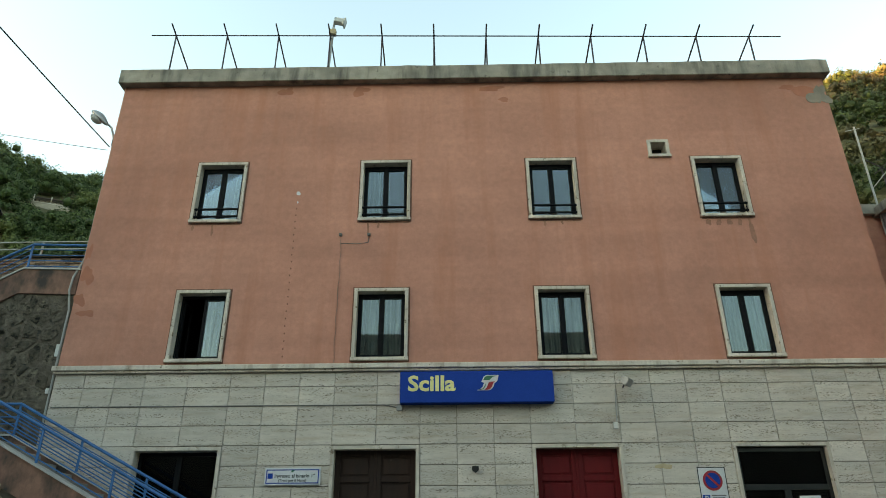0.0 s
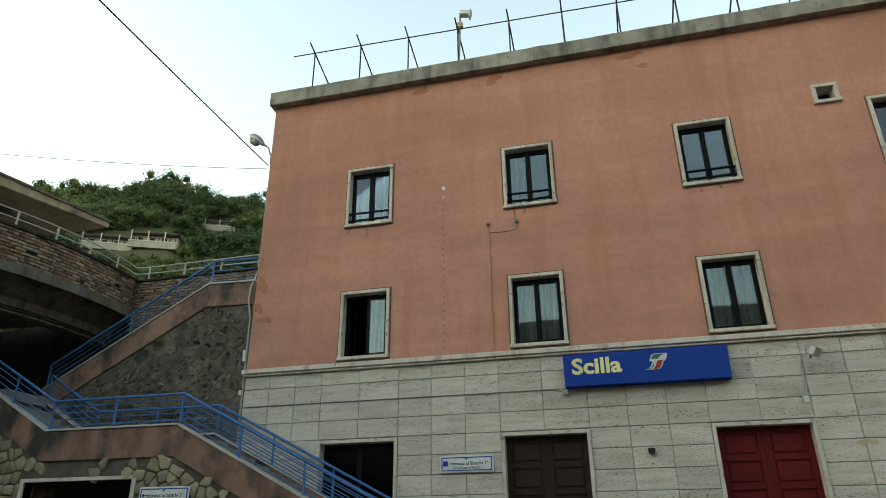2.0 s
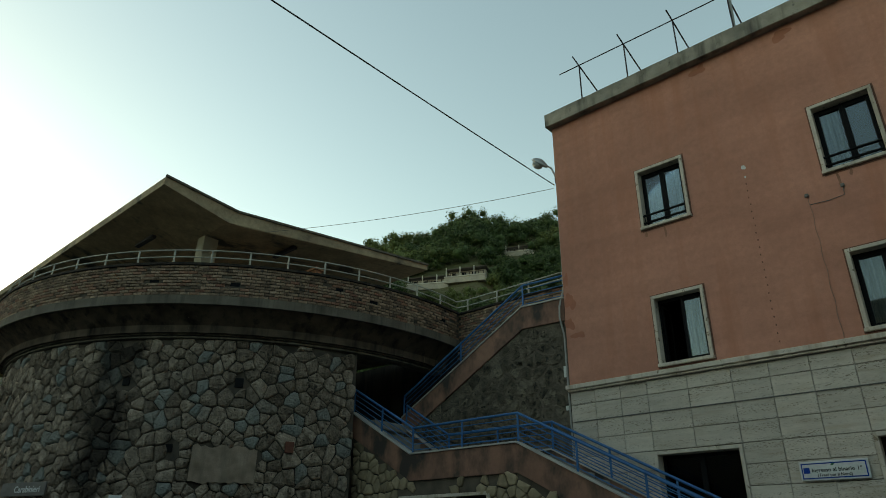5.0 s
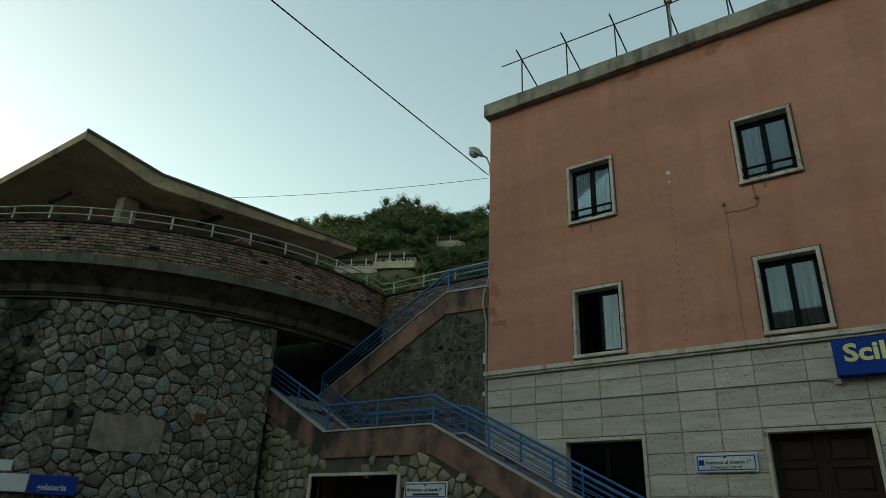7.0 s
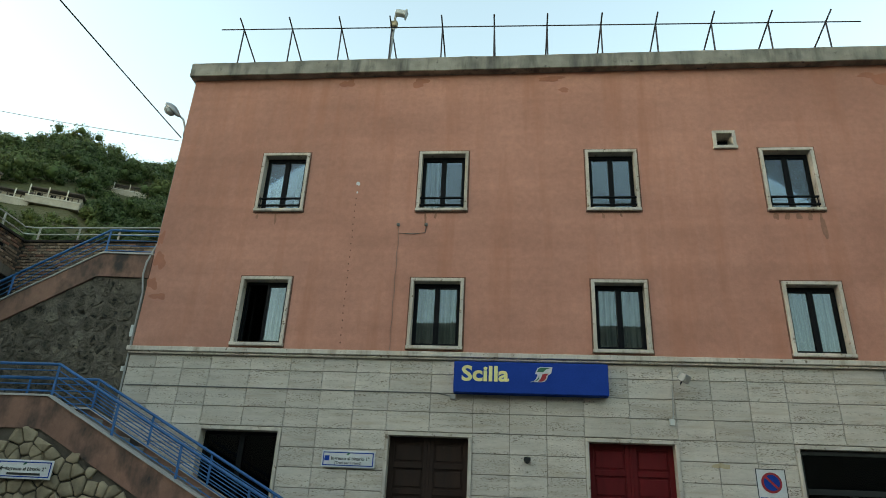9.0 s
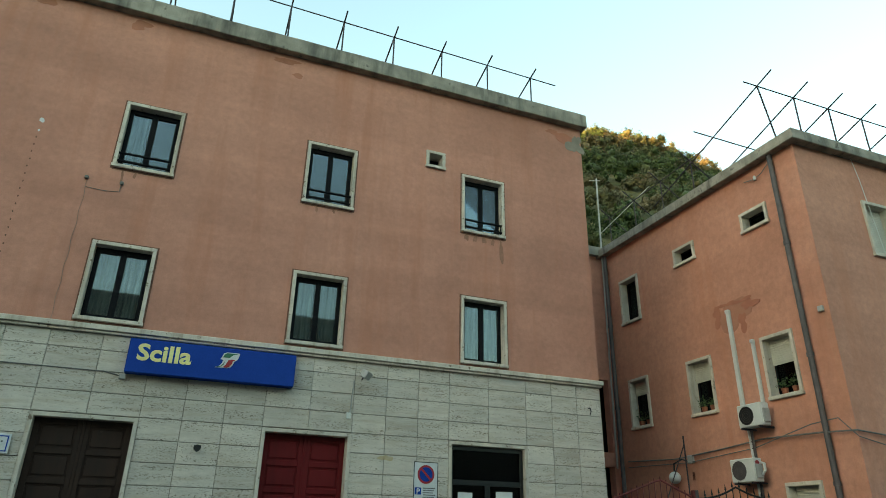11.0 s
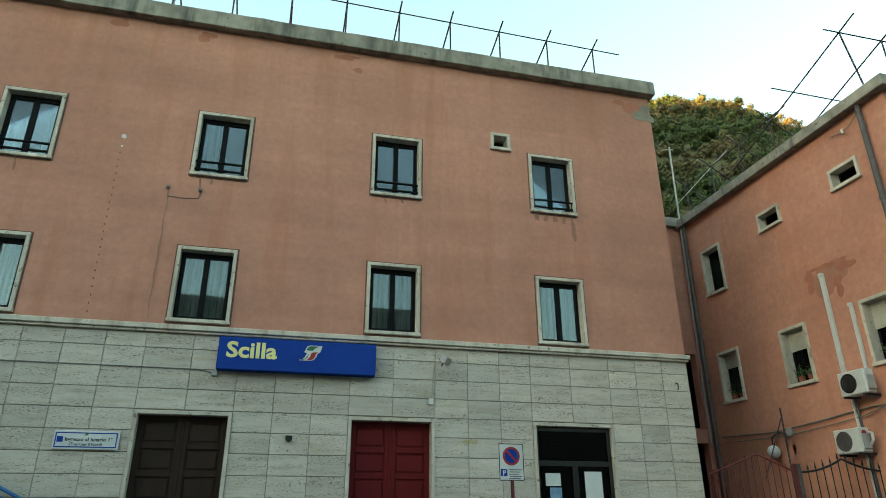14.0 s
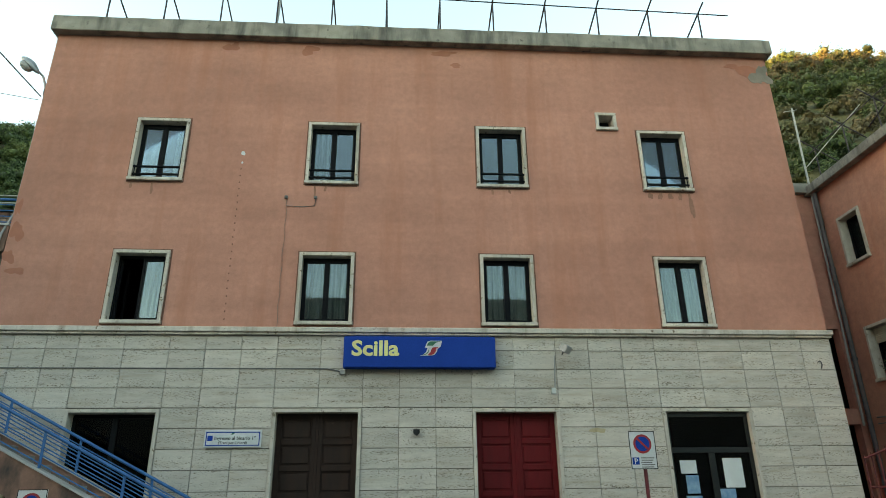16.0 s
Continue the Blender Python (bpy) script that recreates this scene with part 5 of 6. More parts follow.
lay_stones(stone_cells(-13.6, -3.0, 0.6, 4.3, 0.235, 41, 1.0, 0.46), 0.016, 0.045, lambda u, z, d: (u, SY0 + 0.05 - d, z), paving_keep, lambda u, z: z > 1.6 and u < -6.0, STONE_C, wall_f, 42)


def upper_keep(u, z, size):
    return z + size * 0.3 < under(bl, u, 0.0) and z > 3.0


lay_stones(stone_cells(-14.4, -8.2, 2.9, 6.6, 0.27, 51, 1.05, 0.46), 0.045, 0.012, lambda u, z, d: (u, TY0 + 0.05 - d, z), upper_keep, lambda u, z: True, STONE_G, wall_b, 52)

# bricks of the parapet
ROWS, PITCH, BL = 10, 0.0798, 0.238


def brick_mesh():
    bm = bmesh.new()
    hw, hh = BL / 2 - 0.008, PITCH / 2 - 0.0075
    rings = [[bm.verts.new((d, sx * (hw - i), sz * (hh - i))) for sx, sz in ((-1, -1), (1, -1), (1, 1), (-1, 1))] for i, d in ((0.0, -0.05), (0.0, 0.0), (0.008, 0.008))]
    for u, v in zip(rings, rings[1:]):
        for k in range(4):
            bm.faces.new((u[k], u[(k + 1) % 4], v[(k + 1) % 4], v[k]))
    bm.faces.new(rings[-1])
    bmesh.ops.recalc_face_normals(bm, faces=bm.faces)
    me = bpy.data.meshes.new("brick")
    bm.to_mesh(me)
    bm.free()
    me.materials.append(C_BRICK)
    return me


DRAINS = [(-39.5, 7.5), (-22.0, 7.69), (-15.3, 7.52), (1.4, 7.6), (-53.0, 7.55)]      # gaps left for water, degrees and height
# Near-black boxes behind the missing bricks put the gaps' shade into colour
for ha, hz in DRAINS:
    bm = boxes((-0.05, 0.004, -0.12, 0.12, -0.045, 0.045))
    bm.transform(Matrix.Translation((DC.x + (DR - 0.034) * math.cos(radians(ha)), DC.y + (DR - 0.034) * math.sin(radians(ha)), hz)) @ Matrix.Rotation(radians(ha), 4, "Z"))
    part("drain_gap", bm, FRAME_DARK, bastion, "near-black filler standing for the shade in a drain gap")
brick = brick_mesh()
bco = [v.co.copy() for v in brick.vertices]
bfa = [tuple(p.vertices) for p in brick.polygons]
r = random.Random(77)
rest_v, rest_f, count = [], [], 0
step = BL / DR
for row in range(ROWS):
    z = 7.172 + (row + 0.5) * PITCH
    a = radians(A0) + (row % 2) * step / 2
    while a < radians(A1) - step * 0.4:
        hole = any(abs(math.degrees(a) - ha) < 1.1 and abs(z - hz) < 0.05 for ha, hz in DRAINS)
        if r.random() > 0.015 and not hole:
            m = pose(DC.x + (DR - 0.012 + r.uniform(-0.014, 0.01)) * math.cos(a), DC.y + (DR - 0.012) * math.sin(a), z, r.uniform(-1.6, 1.6), 0, math.degrees(a) + r.uniform(-1.5, 1.5))
            if -62 < math.degrees(a) < -5 and row > 2 and count < 300 and r.random() < 0.72:
                ob = link_mesh("brick", brick, C_BRICK, bastion)
                ob.matrix_basis = m
                count += 1
            else:
                o = len(rest_v)
                rest_v += [tuple(m @ v) for v in bco]
                rest_f += [tuple(o + i for i in f) for f in bfa]
        a += step
for row in range(17):
    z = 7.97 - (row + 0.5) * PITCH
    x = -12.4 + (row % 2) * BL / 2
    while x < XL - 0.15:
        if r.random() > 0.015:
            m = pose(x, PY + 0.012 + r.uniform(-0.005, 0.005), z, 0, 0, -90 + r.uniform(-0.8, 0.8))
            o = len(rest_v)
            rest_v += [tuple(m @ v) for v in bco]
            rest_f += [tuple(o + i for i in f) for f in bfa]
        x += BL
me = bpy.data.meshes.new("bricks")
me.from_pydata(rest_v, [], rest_f)
link_mesh("bricks", me, C_BRICK, bastion, "further buff bricks of the parapet")["kind"] = "stuff"

# walkway railing
PALE = surface("pale_grey_railing_paint", (0.45, 0.45, 0.4), (0.34, 0.34, 0.3), 0.5, 6, 50, 0.1)
wr = thing("walkway_railing", (DC.x, DC.y, 8.0), "pale grey tubular railing on the brick parapet", "railing")
for h in (0.24, 0.43):
    pts = [(DC.x + (DR - 0.14) * math.cos(radians(A0 + (A1 - A0) * i / 90)), DC.y + (DR - 0.14) * math.sin(radians(A0 + (A1 - A0) * i / 90)), 8.0 + h) for i in range(91)]
    pts += [(-12.3, PY + 0.1, 8.0 + h), (XL - 0.05, PY + 0.1, 8.0 + h)]
    part("rail", tube(bmesh.new(), pts, 0.018, 8), PALE, wr)
for i in range(17):
    a = radians(1.5 - 6.53 * i)
    x, y = DC.x + (DR - 0.14) * math.cos(a), DC.y + (DR - 0.14) * math.sin(a)
    part("post", boxes((x - 0.018, x + 0.018, y - 0.018, y + 0.018, 8.03, 8.44)), PALE, wr)
for x in (-12.2, -11.1, -10.0, -8.9):
    part("post", boxes((x - 0.018, x + 0.018, PY + 0.082, PY + 0.118, 8.0, 8.44)), PALE, wr)

# signs low on the bastion
for a0, a1, z0, z1, m, lab in ((-54.4, -50.0, 2.0, 2.35, SIGN_WHT, "white and blue shop sign low on the bastion"), (-49.9, -42.9, 1.97, 2.35, SIGN_BLUE, "dark blue shop sign with white script"), (-55.2, -53.0, 2.4, 2.62, SIGN_WHT, "small white notice on the bastion"), (-78.5, -67.2, 2.62, 2.92, CABLE_G, "dark grey street direction sign")):
    am = radians((a0 + a1) / 2)
    w = radians(a1 - a0) * WR / 2
    s = thing("wall_sign", on_drum(am * WR, z0, 0.12), lab, "sign", "signs on the bastion")
    mm = Matrix.Translation(on_drum(am * WR, (z0 + z1) / 2, 0.2)) @ Matrix.Rotation(am + math.pi / 2, 4, "Z")
    bm = boxes((-w, w, -0.015, 0.015, -(z1 - z0) / 2, (z1 - z0) / 2), bev=0.005)
    bm.transform(mm)
    part("plate", bm, m, s)
    if m is SIGN_BLUE:
        letters("gelateria", 0.17, 0, 0, 0, SIGN_WHT, s, align="CENTER", m=mm @ Matrix.Translation((0, -0.017, -0.1)) @ Matrix.Rotation(radians(90), 4, "X"))
    if m is CABLE_G:
        letters("Carabinieri", 0.2, 0, 0, 0, SIGN_WHT, s, align="CENTER", m=mm @ Matrix.Translation((0.15, -0.017, -0.07)) @ Matrix.Rotation(radians(90), 4, "X"))

# canopy lamps and the terracotta wall behind the railing
for x, y, z in ((-20.9, 8.2, 10.88), (-17.9, 11.6, 10.78)):
    t = thing("canopy_lamp", (x, y, z), "dark fluorescent lamp under the canopy", "lamp", "canopy lamps")
    part("body", boxes((x - 0.6, x + 0.6, y - 0.08, y + 0.08, z - 0.13, z - 0.02), bev=0.02), RUSTY, t)
    part("bracket", boxes((x - 0.03, x + 0.03, y - 0.03, y + 0.03, z - 0.03, z + 0.15)), RUSTY, t)
TERRA = surface("terracotta_render", (0.38, 0.16, 0.085), (0.3, 0.125, 0.07), 0.9, 2, 40, 0.3)
tw = thing("platform_wall", (-19, 12.0, 6.8), "terracotta rendered wall on the platform", "wall", kind="structure")
part("wall", boxes((-23.6, -16.6, 12.0, 12.25, 6.8, 9.85)), TERRA, tw)
part("cap", boxes((-23.65, -16.55, 11.96, 12.29, 9.85, 9.93)), TERRA, tw)

# ---- windows and fittings of the neighbouring house ----
SHUT = surface("cream_roller_shutter", (0.6, 0.58, 0.5), (0.5, 0.48, 0.41), 0.6, 4, 50, 0.05)
SURR_B = surface("pale_stone_surround", (0.72, 0.645, 0.55), (0.55, 0.485, 0.405), 0.75, 4, 50, 0.2, mid=0.35, streak=(0.3, 0.23, 0.17), amount=0.5, spots=((0.22, 0.165, 0.12), 8.0, (1, 1, 1), 0.6, 0.7))
POT = surface("terracotta_pot", (0.35, 0.11, 0.06), (0.27, 0.085, 0.05), 0.85, 6, 50, 0.1)
LEAF_POT = surface("house_plant_leaves", (0.05, 0.1, 0.025), (0.035, 0.07, 0.02), 0.7, 8, 30, 0.0, rand=0.3)
M_SOUTH = Matrix.Translation((0, BY, 0))
M_WEST = Matrix(((0, 1, 0, BX), (1, 0, 0, 0), (0, 0, 1, 0), (0, 0, 0, 1)))


def lpart(name, bm, material, parent, m, label=""):
    bm.transform(m)
    return part(name, bm, material, parent, label)


def house_window(a, z, w, h, m, shut, label, plant=0):
    s = 0.08
    win = lpart("window", surround(bmesh.new(), a, a + w, z, z + h, s, -0.05, 0.2), SURR_B, house, m, label)
    p, q, c, d = a + s, a + w - s, z + s, z + h - s
    lpart("window_frame", boxes((p, p + 0.04, 0.2, 0.25, c, d), (q - 0.04, q, 0.2, 0.25, c, d), (p + 0.04, q - 0.04, 0.2, 0.25, d - 0.04, d), (p + 0.04, q - 0.04, 0.2, 0.25, c, c + 0.04)), FRAME_DARK, win, m)
    lpart("pane", boxes((p + 0.04, q - 0.04, 0.235, 0.24, c + 0.04, d - 0.04)), GLASS_D, win, m).visible_shadow = False
    if shut > 0:
        zz, low = d, d - (d - c) * shut
        wave = []
        while zz - 0.05 > low:
            wave += [(0.153, zz - 0.004), (0.15, zz - 0.01), (0.15, zz - 0.04), (0.153, zz - 0.046), (0.161, zz - 0.048)]
            zz -= 0.05
        bm = prism(bmesh.new(), [(0.172, d)] + wave + [(0.161, low), (0.172, low)], p + 0.01, q - 0.01, lambda x, y, z: (y, x, z))
        lpart("roller_shutter", bm, SHUT, win, m, "cream roller shutter")
    if plant:
        r = random.Random(plant)
        for k in range(2):
            x = p + 0.15 + 0.3 * k
            pot = thing("flower_pot", m @ Vector((x, 0.06, c)), "potted plant on the window sill", "plant", "sill plants")
            bm = bmesh.new()
            tube(bm, [(x, 0.06, c), (x, 0.06, c + 0.14)], 0.06, 10, 0.085)
            lpart("pot", bm, POT, pot, m)
            vs, fs = [], []
            for _ in range(70):
                o = Vector((x + r.gauss(0, 0.08), 0.05 + r.gauss(0, 0.04), c + 0.16 + abs(r.gauss(0, 0.1))))
                u = Vector((r.uniform(-1, 1), r.uniform(-1, 1), r.uniform(-1, 1))).normalized() * 0.035
                v = u.orthogonal().normalized() * 0.02
                n = len(vs)
                vs += [o - u, o + v, o + u, o - v]
                fs.append((n, n + 1, n + 2, n + 3))
            me = bpy.data.meshes.new("leaves")
            me.from_pydata([tuple(m @ Vector(v)) for v in vs], [], fs)
            link_mesh("leaves", me, LEAF_POT, pot)


for i, (x, z) in enumerate(S_WIN):
    house_window(x, z, BW, BH, M_SOUTH, 1.0 if i < 4 else (0.42, 0.5, 0.6, 0.4)[i - 4], "pale stone window surround, shutter closed" if i < 4 else "pale stone window surround, shutter half raised")
for x, z in S_GR:
    house_window(x, z, BW, BH, M_SOUTH, 0.0, "pale stone window surround, dark pane")
for y, z in W_SM:
    house_window(y, z, 0.83, 0.54, M_WEST, 0.0, "small square window with a pale surround")
for k, (y, z) in enumerate(W_WIN):
    house_window(y, z, WWW, WWH, M_WEST, (0.0, 0.3, 0.38, 0.45)[k], "pale stone window surround, shutter half raised", plant=k * 3)
house_window(10.29, 1.22, 0.9, 1.55, M_WEST, 1.0, "pale stone window surround, shutter closed")

side_map = lambda x, y, z: (BX + y, x, z)
wall_patch("repair_patch", 11.85, 6.72, 0.52, 0.36, 83, PATCH_D, house, "dull reddish repaired plaster", y=0.0, swap=side_map, rough=0.5)
for k, (cy, cz, ry, rz) in enumerate(((12.38, 6.8, 0.14, 0.22), (11.32, 6.84, 0.2, 0.14), (11.6, 6.45, 0.13, 0.2), (12.0, 7.02, 0.3, 0.05), (11.5, 6.98, 0.26, 0.045))):
    wall_patch("repair_patch", cy, cz, ry, rz, 84 + k, PATCH_R, house, "fresh reddish plaster at the rim of the repair", y=0.0, swap=side_map, proud=0.007 + 0.001 * k, rough=0.8)


def downpipe(pts, r, label):
    d = thing("downpipe", pts[0], label, "pipe", "downpipes")
    part("pipe", tube(bmesh.new(), pts, r, 10), GREY_D, d)
    for k in range(1, 4):
        p = Vector(pts[0]).lerp(Vector(pts[-1]), k / 4)
        part("collar", tube(bmesh.new(), [p - Vector((0, 0, 0.04)), p + Vector((0, 0, 0.04))], r * 1.25, 10), GREY_D, d)


GREY_D = surface("dull_grey_pipe", (0.125, 0.105, 0.108), (0.08, 0.07, 0.072), 0.6, 5, 50, 0.1)
downpipe([(BX - 0.09, 9.9, 10.4), (BX - 0.09, 9.9, 0.1)], 0.06, "thick dull grey downpipe near the house's corner")
downpipe([(BX - 0.1, 16.72, 10.3), (BX - 0.1, 16.72, 0.1)], 0.06, "dull grey downpipe in the inner corner")

# white trunking and air conditioners
tr = thing("pipe_trunking", (BX, 12.0, 4.5), "white pipe trunking on the orange wall", "pipe")
part("trunk", boxes((BX - 0.08, BX, 11.93, 12.03, 4.45, 6.8), bev=0.01), WHITE_P, tr)
part("trunk_end", boxes((BX - 0.1, BX, 11.92, 12.04, 6.77, 6.86), bev=0.015), WHITE_P, tr)
tr = thing("pipe_trunking", (BX, 11.37, 4.5), "short white pipe trunking on the orange wall", "pipe")
part("trunk", boxes((BX - 0.07, BX, 11.35, 11.43, 4.42, 5.9), bev=0.01), WHITE_P, tr)
part("trunk_end", boxes((BX - 0.09, BX, 11.34, 11.44, 5.88, 5.96), bev=0.012), WHITE_P, tr)
tr = thing("pipe_bundle", (BX, 11.9, 2.0), "insulated pipes between the air conditioners", "pipe")
for dy in (-0.05, 0.03):
    part("pipe", tube(bmesh.new(), [(BX - 0.05, 11.9 + dy, 4.1), (BX - 0.05, 11.88 + dy, 3.2), (BX - 0.05, 11.85 + dy, 1.9)], 0.03, 8), WHITE_P if dy > 0 else GREY_D, tr)


def air_conditioner(y, z, label, red=False):
    ac = thing("air_conditioner", (BX - 0.2, y, z), label, "air conditioner", "air conditioners")
    w, h, d = 0.345, 0.25, 0.13
    cx = BX - 0.27
    part("casing", boxes((cx - d, cx + d, y - w, y + w, z - h, z + h), bev=0.02), WHITE_P, ac)
    yy = y + 0.08
    for k, rad in enumerate((0.2, 0.15, 0.1, 0.06)):
        pts = [(cx - d - 0.012, yy + rad * math.cos(2 * math.pi * i / 24), z + rad * math.sin(2 * math.pi * i / 24)) for i in range(25)]
        part("grille_ring", tube(bmesh.new(), pts, 0.004, 5), GREY_D, ac)
    n = 24
    bm = bmesh.new()
    ring = [bm.verts.new((cx - d - 0.003, yy + 0.205 * math.cos(2 * math.pi * i / n), z + 0.205 * math.sin(2 * math.pi * i / n))) for i in range(n)]
    ring2 = [bm.verts.new((cx - d - 0.0005, v.co.y, v.co.z)) for v in ring]
    bm.faces.new(ring)
    for i in range(n):
        bm.faces.new((ring[i], ring[(i + 1) % n], ring2[(i + 1) % n], ring2[i]))
    part("fan_opening", bm, BLACK_M if not red else GREY_D, ac)
    part("service_cover", boxes((cx - 0.1, cx + 0.1, y - w - 0.04, y - w, z - 0.18, z + 0.12), bev=0.015), GREY_P, ac)
    part("side_label", boxes((cx - 0.09, cx + 0.03, y - w - 0.006, y - w - 0.001, z + 0.14, z + 0.24)), SIGN_WHT, ac)
    if red:
        part("red_mark", disc(bmesh.new(), 0, 0, 0.06, 0, 0.004, 16), SIGN_RED, ac).matrix_basis = Matrix.Translation((cx - 0.02, y - w - 0.01, z + 0.14))
        part("hose", tube(bmesh.new(), [(cx + 0.06, y - w - 0.03, z + 0.15), (cx + 0.05, y - w - 0.13, z + 0.12), (cx + 0.05, y - w - 0.13, z - 0.02), (cx + 0.06, y - w - 0.04, z - 0.1)], 0.03, 8), WHITE_P, ac)
    for dy in (-0.25, 0.25):
        part("bracket", boxes((BX - 0.42, BX, y + dy - 0.02, y + dy + 0.02, z - h - 0.04, z - h)), RUSTY, ac)


air_conditioner(11.5, 4.2, "white air conditioner unit on wall brackets")
air_conditioner(11.95, 3.06, "white air conditioner unit with a red mark", True)

# cables round the house
cb = thing("wall_cables", (BX, BY, 3.6), "loose grey cables slung along the house walls", "cable")
part("cable", tube(bmesh.new(), [(BX - 0.04, 16.5, 3.66), (BX - 0.05, 14.5, 3.55), (BX - 0.05, 13.0, 3.62), (BX - 0.05, 11.5, 3.72), (BX - 0.12, 10.0, 3.66), (BX - 0.05, BY - 0.05, 3.62), (14.0, BY - 0.05, 3.5), (17.0, BY - 0.05, 3.55), (21.0, BY - 0.05, 3.6), (26.0, BY - 0.05, 3.6)], 0.018, 6), CABLE_G, cb)
part("cable", tube(bmesh.new(), [(BX - 0.05, 16.5, 3.5), (BX - 0.06, 14.0, 3.42), (BX - 0.06, 11.8, 3.55), (BX - 0.12, 10.2, 3.85), (BX - 0.06, 9.6, 3.9), (BX - 0.06, BY - 0.06, 3.5), (12.9, BY - 0.04, 3.36), (13.4, BY - 0.04, 3.36)], 0.012, 6), CABLE_G, cb)
part("cable", tube(bmesh.new(), [(13.9, BY - 0.03, 10.4), (14.05, BY - 0.04, 9.6), (14.25, BY - 0.05, 7.8), (14.4, BY - 0.05, 6.2), (14.55, BY - 0.03, 5.8), (14.7, BY - 0.06, 5.3), (14.5, BY - 0.04, 4.9)], 0.008, 6), WHITE_P, cb)
part("cable", tube(bmesh.new(), [(17.2, BY - 0.03, 3.5), (17.25, BY - 0.03, 2.9), (17.15, BY - 0.03, 2.3), (17.3, BY - 0.03, 1.8)], 0.02, 6), GREY_P, cb)
part("meter_box", boxes((17.0, 17.2, BY - 0.1, BY, 2.2, 2.45), bev=0.01), GREY_D, cb)
floodlight(18.95, BY - 0.25, 6.15, -40, "small white floodlight on the house wall", [(19.0, BY - 0.03, 6.0), (19.1, BY - 0.03, 5.0), (19.15, BY - 0.03, 3.9)])
for y, z, w, lab in ((9.47, 6.14, 0.06, "small white wall box near the corner"), (13.95, 3.5, 0.1, "grey junction box on the house wall")):
    jb = thing("wall_box", (BX, y, z), lab, "box")
    part("box", boxes((BX - 0.07, BX, y - w, y + w, z - w, z + w), bev=0.01), GREY_P, jb)
jb = thing("wall_box", (17.87, BY, 4.18), "small pale wall plate on the house", "box")
part("box", boxes((17.78, 17.95, BY - 0.03, BY, 4.05, 4.32), bev=0.006), WHITE_P, jb)
jb = thing("porch_lamp", (17.75, BY, 3.15), "small dark dome lamp over the window", "lamp")
part("dome", tube(bmesh.new(), [(17.75, BY, 3.15), (17.75, BY - 0.08, 3.14), (17.75, BY - 0.14, 3.12)], 0.1, 12, 0.05), RUSTY, jb)
hk = thing("wall_insulator", (BX, 10.4, 9.75), "white insulator and wire on the house wall", "insulator")
part("wire", tube(bmesh.new(), [(BX - 0.02, 9.95, 10.05), (BX - 0.05, 10.25, 9.82), (BX - 0.06, 10.5, 9.78), (BX - 0.03, 10.8, 9.86)], 0.012, 6), CABLE_G, hk)
part("insulator", tube(bmesh.new(), [(BX - 0.09, 10.42, 9.72), (BX - 0.09, 10.42, 9.83)], 0.03, 8), WHITE_P, hk)

# globe lamp
gl = thing("globe_lamp", (11.95, 14.47, 3.0), "white globe lamp on a curved black arm", "lamp")
bm = bmesh.new()
bmesh.ops.create_uvsphere(bm, u_segments=20, v_segments=12, radius=0.15)
bm.transform(Matrix.Translation((11.9, 14.42, 3.08)))
part("globe", bm, SIGN_WHT, gl, smooth=True)
part("arm", tube(bmesh.new(), [(11.9, 14.42, 3.22), (11.9, 14.40, 3.42), (12.0, 14.2, 3.52), (12.15, 14.0, 3.42), (12.2, 13.95, 3.1)], 0.022, 8), BLACK_M, gl)
part("wall_plate", boxes((12.16, BX, 13.9, 14.0, 3.0, 3.2)), BLACK_M, gl)
post = thing("clothes_prop", (11.6, 13.6, 0), "thin rusty pole in the yard", "pole")
part("pole", bar((11.6, 13.6, 0), (11.62, 13.62, 4.0), 0.02, 6), RUSTY, post)
part("brace", bar((11.62, 13.62, 3.8), (11.1, 13.9, 2.4), 0.015, 6), RUSTY, post)

# gates between the buildings
RED_G = surface("faded_red_gate_paint", (0.17, 0.022, 0.022), (0.11, 0.018, 0.018), 0.55, 6, 50, 0.1)


def gate_line(s):
    return Vector((8.97 + s * 3.33, 12.97 - s * 1.35, 0))


def gate(name, s0, s1, top, material, n, label, tips):
    g = thing(name, gate_line(s0), label, "gate")
    for i in range(n + 1):
        s = s0 + (s1 - s0) * i / n
        p = gate_line(s)
        part("bar", bar(p, p + Vector((0, 0, top(i / n) + 0.07)), 0.012, 6), material, g)
        if tips:
            q = p + Vector((0, 0, top(i / n) + 0.05))
            part("spike", tube(bmesh.new(), [q, q + Vector((0, 0, 0.05)), q + Vector((0, 0, 0.13))], 0.026, 6, 0.003), material, g)
    pts = [gate_line(s0 + (s1 - s0) * i / 16) + Vector((0, 0, top(i / 16))) for i in range(17)]
    part("top_rail", tube(bmesh.new(), pts, 0.022, 6), material, g)
    for zz in (0.2, 1.9):
        part("cross_rail", bar(gate_line(s0) + Vector((0, 0, zz)), gate_line(s1) + Vector((0, 0, zz)), 0.02, 6), material, g)
    return g


